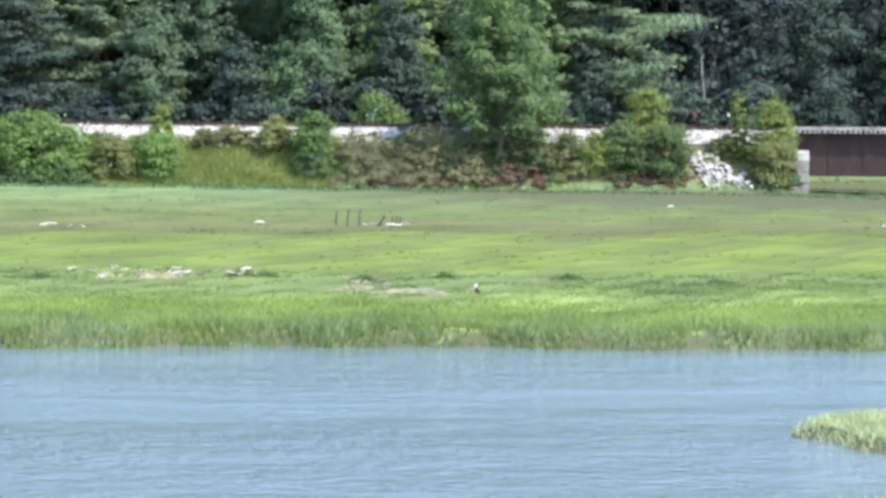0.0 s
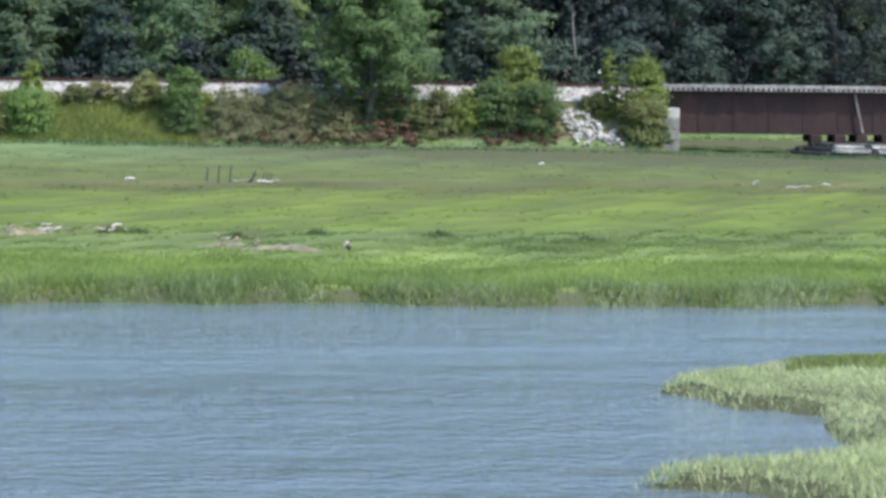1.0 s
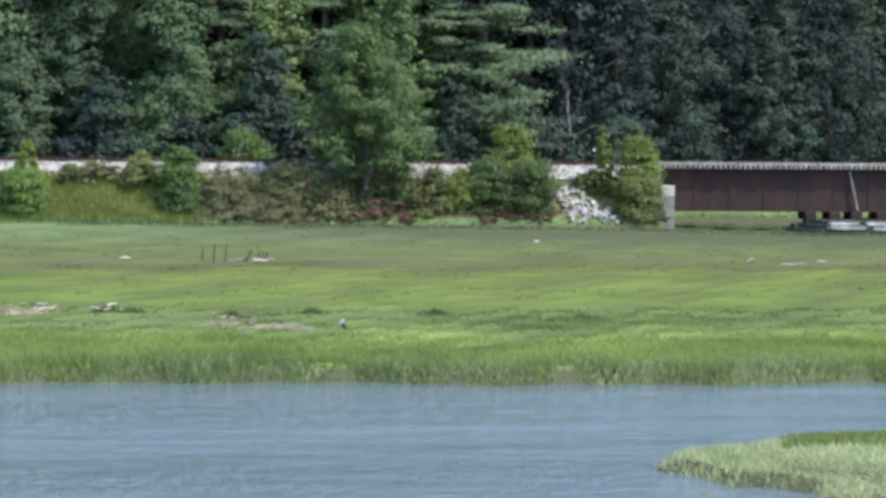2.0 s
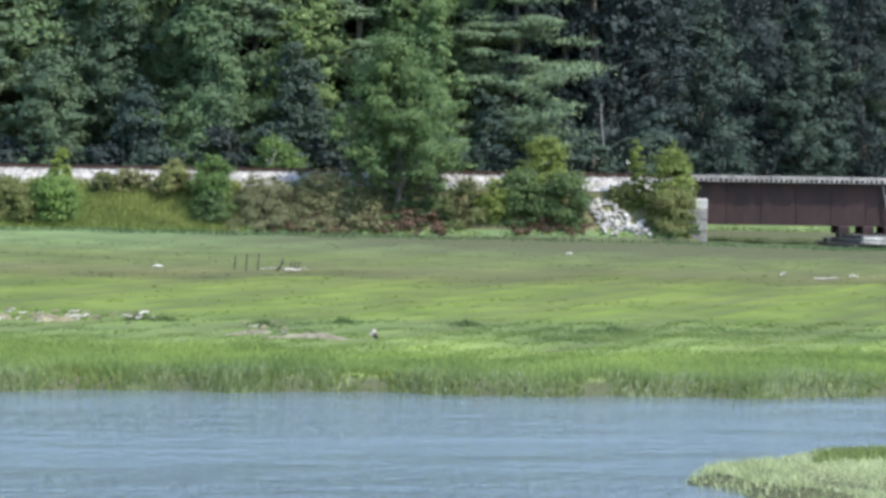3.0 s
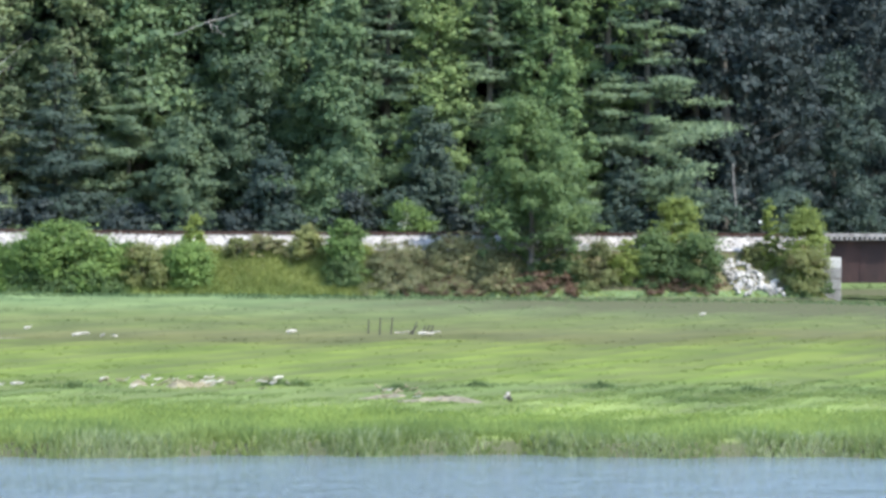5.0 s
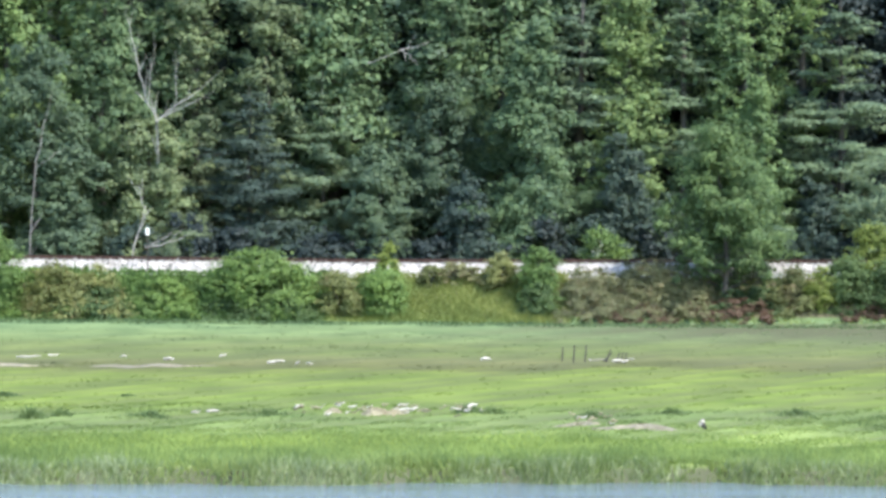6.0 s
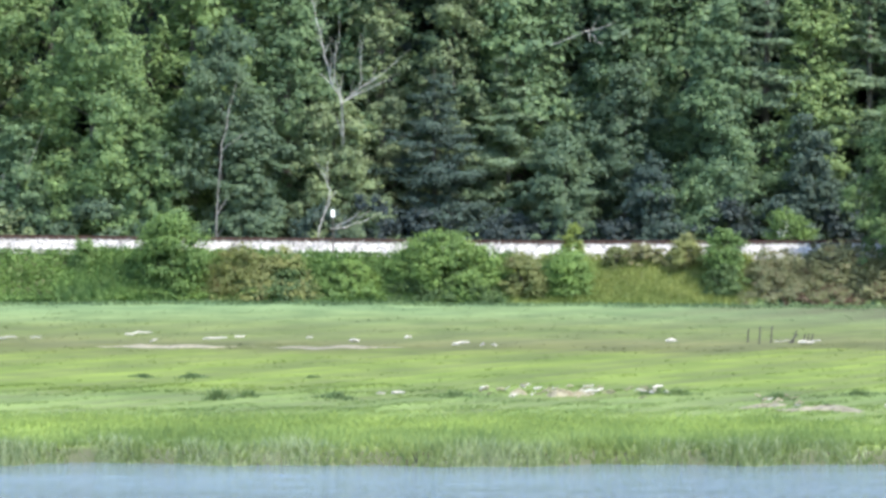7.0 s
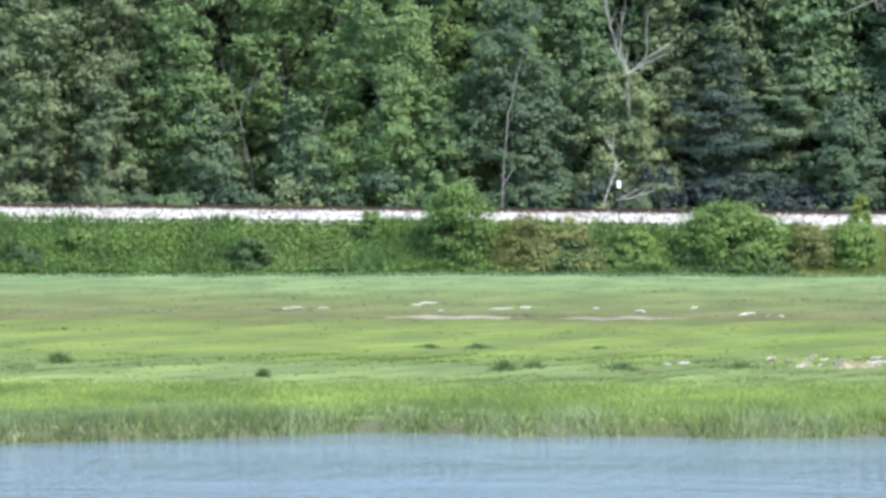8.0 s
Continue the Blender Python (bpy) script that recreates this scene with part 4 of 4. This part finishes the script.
def build_depths():
    """The second row of trees and the wood behind it, shade put into its leaf colour."""
    rng = random.Random(17)
    for k in range(29):
        x = -84 + k * 6.1 + rng.uniform(-1.2, 1.2)
        y = (283 if x < 39 else 309) + rng.uniform(-1, 2.5)
        # beyond x 30 the shade is put into the leaf colour
        mat = LEAF_SHADE if x > 30 else rng.choice((LEAF_DEEP, LEAF_OAK, LEAF_DEEP)) if x > -25 else rng.choice((LEAF_OLIVE, LEAF_LIGHT))
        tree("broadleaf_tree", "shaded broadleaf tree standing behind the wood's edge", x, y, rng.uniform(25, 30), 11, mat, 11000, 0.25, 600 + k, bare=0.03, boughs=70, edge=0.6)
    rs = np.random.RandomState(31)
    cs, rr = [], []
    for k in range(4200):
        x = -120 + 250 * ((k * 0.61803) % 1)
        back = 288 if x < 40 else 314
        cs.append((x, back + rs.uniform(0, 12), 1.5 + 34.5 * ((k * 0.75488) % 1)))
        s = rs.uniform(2.4, 4.4)
        rr.append((s, s, s * 0.8))
    tagged(new("deep_woods", mesh_of("deep_woods", leaves(rs, cs, rr, 190000, 1.05), 3, LEAF_SHADE)), "wood behind the edge trees, shade painted into its leaves", "woods", kind="stuff")


build_depths()

# undergrowth between the track and the wood; right of -22 dark leaves paint shade
rng_u = random.Random(40)
for k in range(30):
    x = -72 + k * 3.9 + rng_u.uniform(-1, 1)
    mat = rng_u.choice((LEAF_SHADE, LEAF_SPRUCE_SHADE, LEAF_SHADE)) if x > -22 else rng_u.choice((LEAF_DEEP, LEAF_OAK, LEAF_OLIVE))
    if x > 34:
        mat = LEAF_SPRUCE_SHADE
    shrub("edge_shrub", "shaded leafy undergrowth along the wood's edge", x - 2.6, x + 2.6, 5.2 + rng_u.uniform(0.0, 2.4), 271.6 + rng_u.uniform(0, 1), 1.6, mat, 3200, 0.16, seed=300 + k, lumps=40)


# ---- bare and dead wood ----
def dead_tree(kind, label, limbs, mat, seed, twigs=2):
    """Bare stems; every limb carries its own fine twigs."""
    rng = random.Random(seed)
    t = tagged(new(kind), label, "tree")
    for name, a, b, r0, r1 in limbs:
        pts = bent(rng, a, b, 5, 0.14)
        stem = part(name, tube(bmesh.new(), pts, [0.62 * (r0 + (r1 - r0) * k / 5) for k in range(6)], 6), mat, t)
        way = (Vector(b) - Vector(a)).normalized()
        for k in range(twigs):
            p = pts[1 + k % 5]
            q = p + way * rng.uniform(0.5, 1.6) + Vector((rng.uniform(-0.7, 0.9), rng.uniform(-0.5, 0.2), rng.uniform(-0.2, 0.8)))
            part("twig", tube(bmesh.new(), [p, p.lerp(q, 0.5) + Vector((0, 0, 0.08)), q], [r1 * 0.8, r1 * 0.6, 0.01], 4), mat, stem)
    return t


dead_tree("dead_birch", "dead silver tree with a bare forked crown", [
    ("trunk", (-19.2, 280.0, 1.6), (-18.9, 271.4, 14.6), 0.2, 0.13), ("limb", (-18.9, 271.4, 14.4), (-20.2, 271.0, 18.0), 0.12, 0.07), ("limb", (-20.1, 271.0, 17.8), (-21.2, 271.0, 22.5), 0.07, 0.03),
    ("limb", (-18.9, 271.4, 14.5), (-15.2, 270.4, 17.2), 0.1, 0.03), ("limb", (-18.6, 271.3, 14.7), (-16.0, 270.6, 15.9), 0.07, 0.02), ("limb", (-19.4, 271.0, 16.3), (-19.0, 270.6, 19.3), 0.05, 0.02), ("limb", (-17.6, 271.0, 15.5), (-17.2, 270.4, 19.0), 0.04, 0.015)], DEADWOOD, 5, 7)
dead_tree("fallen_limbs", "broken pale limbs leaning at the wood's edge", [
    ("limb", (-20.9, 269.6, 3.2), (-19.6, 269.6, 8.2), 0.08, 0.05), ("limb", (-19.6, 269.6, 8.0), (-20.2, 269.5, 9.8), 0.06, 0.03), ("limb", (-19.6, 269.4, 5.2), (-16.8, 269.2, 5.9), 0.08, 0.03), ("limb", (-19.2, 269.4, 5.4), (-17.6, 269.3, 6.3), 0.06, 0.02)], DEADWOOD, 6, 4)
dead_tree("bare_birch", "slender bare grey stem among the leaves", [
    ("trunk", (-28.2, 270.6, 2.5), (-27.7, 270.6, 11.8), 0.1, 0.07), ("limb", (-27.7, 270.6, 11.6), (-26.5, 270.4, 16.6), 0.07, 0.02), ("limb", (-27.7, 270.6, 11.0), (-25.4, 270.3, 12.6), 0.04, 0.015)], BARK_GREY, 7, 2)
dead_tree("bare_branches", "fan of bare grey branches in a gap of the wood", [
    ("trunk", (-47.6, 279.0, 1.8), (-48.2, 272.4, 11.6), 0.14, 0.08), ("limb", (-48.2, 272.4, 11.4), (-49.4, 271.4, 15.8), 0.06, 0.02), ("limb", (-48.2, 272.4, 11.4), (-46.4, 271.4, 15.6), 0.06, 0.02),
    ("limb", (-48.0, 272.2, 12.6), (-44.6, 271.2, 16.6), 0.06, 0.02), ("limb", (-48.1, 272.2, 13.2), (-43.8, 271.2, 14.8), 0.05, 0.015), ("limb", (-44.2, 271.0, 5.0), (-41.0, 271.0, 12.8), 0.06, 0.02), ("limb", (-45.0, 271.0, 3.0), (-44.0, 271.0, 9.4), 0.06, 0.03)], BARK_GREY, 8, 3)
dead_tree("snapped_branch", "pale snapped branch high in the wood's edge", [
    ("limb", (-3.4, 272.0, 18.8), (-0.8, 271.4, 19.8), 0.05, 0.04), ("limb", (-0.8, 271.4, 19.8), (0.4, 271.2, 18.7), 0.06, 0.03), ("limb", (-0.8, 271.4, 19.8), (1.6, 271.6, 20.6), 0.05, 0.02)], DEADWOOD, 9, 1)
dead_tree("grey_trunk", "straight grey trunk against the dark wood", [("trunk", (38.9, 273.5, 2.2), (38.5, 273.6, 9.5), 0.17, 0.1), ("limb", (39.0, 273.4, 6.2), (40.6, 273.0, 7.1), 0.05, 0.02)], BARK_GREY, 10, 0)


# ---- drift and wrack on the marsh ----
def log(kind, label, x, y, length, r, turn, mat, seed, lift=0.12, curve=0.06):
    rng = random.Random(seed)
    a = math.radians(turn)
    d = Vector((math.cos(a), math.sin(a), 0)) * length / 2
    c = Vector((x, y, ground_z(x, y) + lift))
    bm = bmesh.new()
    tube(bm, bent(rng, c - d, c + d + Vector((0, 0, rng.uniform(0, 0.12))), 4, curve), [r * 0.8, r, r, r * 0.85, r * 0.4], 7)
    me = bpy.data.meshes.new(kind)
    bm.to_mesh(me)
    bm.free()
    me.materials.append(mat)
    return tagged(new(kind, me), label, "driftwood", "driftwood on the marsh")


LOGS = [
    (3.7, 184.7, 0.8, 0.1, 5), (28.3, 213.4, 0.5, 0.11, 0), (35.6, 185.1, 0.5, 0.09, 20), (37.2, 182, 1.9, 0.07, -4), (38.6, 181.8, 0.8, 0.06, 5), (-7.9, 134.0, 0.5, 0.06, 10), (-7.3, 134.5, 0.75, 0.07, -8),
    (-12.4, 187.1, 0.8, 0.09, 8), (-9.7, 188.4, 0.6, 0.08, 25), (-6.7, 180.7, 1.3, 0.09, 3), (-5.6, 179.4, 0.4, 0.07, 40), (-5.0, 179.0, 0.4, 0.05, 0), (-30.4, 187.7, 1.8, 0.06, 3), (-28.9, 188.3, 0.9, 0.05, -10),
    (-24.2, 193.0, 2.2, 0.07, -2), (-19.6, 187.8, 1.9, 0.07, 1), (-18.5, 189.5, 0.9, 0.06, 30), (-4.2, 136.4, 0.5, 0.06, 10), (-2.7, 137.5, 0.6, 0.07, -14), (-2.2, 136.0, 0.5, 0.05, 10), (-3.0, 131.4, 0.6, 0.06, 40), (0.0, 134.5, 0.7, 0.06, 4),
    (1.6, 133.9, 0.7, 0.05, -20), (6.0, 129.5, 0.6, 0.05, 8), (2.0, 133.2, 0.5, 0.04, -40), (-14.6, 186.0, 0.5, 0.06, 0), (-22.0, 181.5, 0.6, 0.05, 10), (10.4, 183.6, 1.2, 0.1, 2), (10.9, 184.0, 0.9, 0.05, 12), (9.3, 185.0, 1.3, 0.04, 8),
]
for k, (x, y, length, r, turn) in enumerate(LOGS):
    log("driftwood", "bleached driftwood lying in the marsh grass", x, y, length * 0.65, r * 0.8, turn, DRIFT, 60 + k, lift=0.14)


rng_d = random.Random(77)
for k in range(46):
    x = rng_d.choice((rng_d.uniform(-4.6, 0.6), rng_d.uniform(-4.6, 0.6), rng_d.uniform(1.0, 2.6), rng_d.uniform(5.4, 7.0)))
    y = (134.6 if x < 3 else 130.0) + rng_d.gauss(0, 1.3) - 0.3 * abs(x + 2)
    log("driftwood", "small broken driftwood piece in the wrack line", x, y, rng_d.uniform(0.15, 0.42), rng_d.uniform(0.025, 0.05), rng_d.uniform(-50, 50), rng_d.choice((DRIFT, WRACK, WRACK, WRACK)), 700 + k, lift=rng_d.uniform(0.12, 0.28))


def stakes():
    rng = random.Random(21)
    st = tagged(new("stake_cluster"), "dark old stakes standing in the marsh beside driftwood", "stakes")
    for x, y, tall, dx in ((7.6, 186, 0.6, 0.03), (8.1, 184.4, 0.85, 0.05), (8.75, 186, 0.85, 0.08), (9.75, 184.6, 0.6, 0.25), (9.55, 184.9, 0.4, 0.5), (10.25, 184.2, 0.45, 0.14), (10.45, 184.4, 0.5, 0.16), (10.65, 184.4, 0.5, 0.14)):
        bm = bmesh.new()
        z = ground_z(x, y) - 0.1
        tube(bm, [(x, y, z), (x + dx * 0.4, y, z + tall * 0.6), (x + dx, y, z + tall + 0.15)], [0.045, 0.04, 0.028], 6)
        part("stake", bm, DRIFT_DARK, st)


stakes()


def mound(kind, label, category, x, y, wx, wy, high, mat, seed):
    """A low uneven heap or patch lying on the turf."""
    rs = np.random.RandomState(seed)
    verts, faces, m, k = [], [], 7, 22
    for i in range(m):
        for j in range(k):
            a, f = 2 * math.pi * j / k, i / (m - 1)
            q = f * (1 + 0.18 * math.sin(3 * a + seed) + 0.12 * math.sin(7 * a + 2 * seed))
            px, py = x + math.cos(a) * q * wx, y + math.sin(a) * q * wy
            verts.append((px, py, ground_z(px, py) - 0.04 + high * (1 - f * f) * rs.uniform(0.75, 1.2)))
    for i in range(m - 1):
        for j in range(k):
            faces.append((i * k + j, (i + 1) * k + j, (i + 1) * k + (j + 1) % k, i * k + (j + 1) % k))
    faces.append(tuple(range(k))[::-1])
    tagged(new(kind, mesh_from(kind, verts, faces, mat)), label, category)


mound("wrack_mound", "tan heap of dry wrack straw on the marsh", "wrack", -1.4, 134.2, 0.6, 0.5, 0.28, WRACK, 1)
mound("wrack_mound", "low tan heap of wrack straw on the marsh", "wrack", -0.6, 134.3, 0.4, 0.4, 0.2, WRACK, 2)
mound("wrack_mound", "low tan heap of wrack straw beside the creek", "wrack", -2.9, 135.0, 0.35, 0.4, 0.2, WRACK, 3)
mound("mud_patch", "bare pinkish mud patch in the marsh grass", "mud", 7.7, 124.6, 1.6, 0.8, 0.22, MUD, 4)
mound("mud_patch", "bare pinkish mud patch in the marsh grass", "mud", 5.8, 127.0, 0.9, 0.7, 0.2, MUD, 5)
mound("mud_patch", "long bare mud pan in the marsh grass", "mud", -21.0, 179.6, 4.2, 1.1, 0.14, MUD, 6)
mound("mud_patch", "long bare mud pan in the marsh grass", "mud", -13.2, 178.8, 3.6, 0.9, 0.13, MUD, 7)
log("white_stump", "short white weathered stump on the marsh", 9.6, 121.8, 0.22, 0.08, 60, DRIFT, 99, lift=0.33)
log("dark_stump", "dark stump under a pale one on the marsh", 9.68, 121.7, 0.25, 0.07, 80, DRIFT_DARK, 98, lift=0.25)


def tussock(x, y, w, tall, n, seed):
    rs = np.random.RandomState(seed)
    a, r = rs.uniform(0, 6.283, n), np.abs(rs.normal(0, 0.5, n)).clip(0, 1.3) * w
    px, py = x + np.cos(a) * r, y + np.sin(a) * r * 0.8
    tagged(new("rush_tussock", mesh_of("rush_tussock", blades(rs, px, py, tall * (1.05 - r / w * 0.75), 0.045, 0.45), 3, TUSSOCK)), "dark green rush tussock standing in lighter grass", "grass", kind="stuff")


for k, (x, y, w, tall) in enumerate([(-13.6, 130.8, 0.55, 0.5), (-30.7, 134.8, 0.45, 0.5), (-21.4, 125.5, 0.25, 0.35), (-16.4, 147.7, 0.8, 0.22), (-18.4, 148.0, 0.7, 0.18), (-11.5, 148.0, 0.4, 0.18), (14.1, 134.6, 1.0, 0.28), (9.5, 135.0, 0.8, 0.28), (3.0, 134.8, 0.9, 0.28),
                                         (2.0, 135.2, 0.6, 0.4), (6.4, 131.5, 0.8, 0.35), (-12.6, 131.8, 0.5, 0.3), (-9.4, 132.4, 0.9, 0.3), (19.0, 131.0, 1.0, 0.3), (-5.2, 133.2, 0.8, 0.3)]):
    tussock(x, y, w * 1.2, tall, 260, 500 + k)


def motions():
    # the creek's surface drifts with the tide
    walk(water, [(0.0, pose(0, 0, WATER_Z)), (4.0, pose(-1.2, -0.5, WATER_Z)), (8.0, pose(-2.4, -1.0, WATER_Z))])


motions()
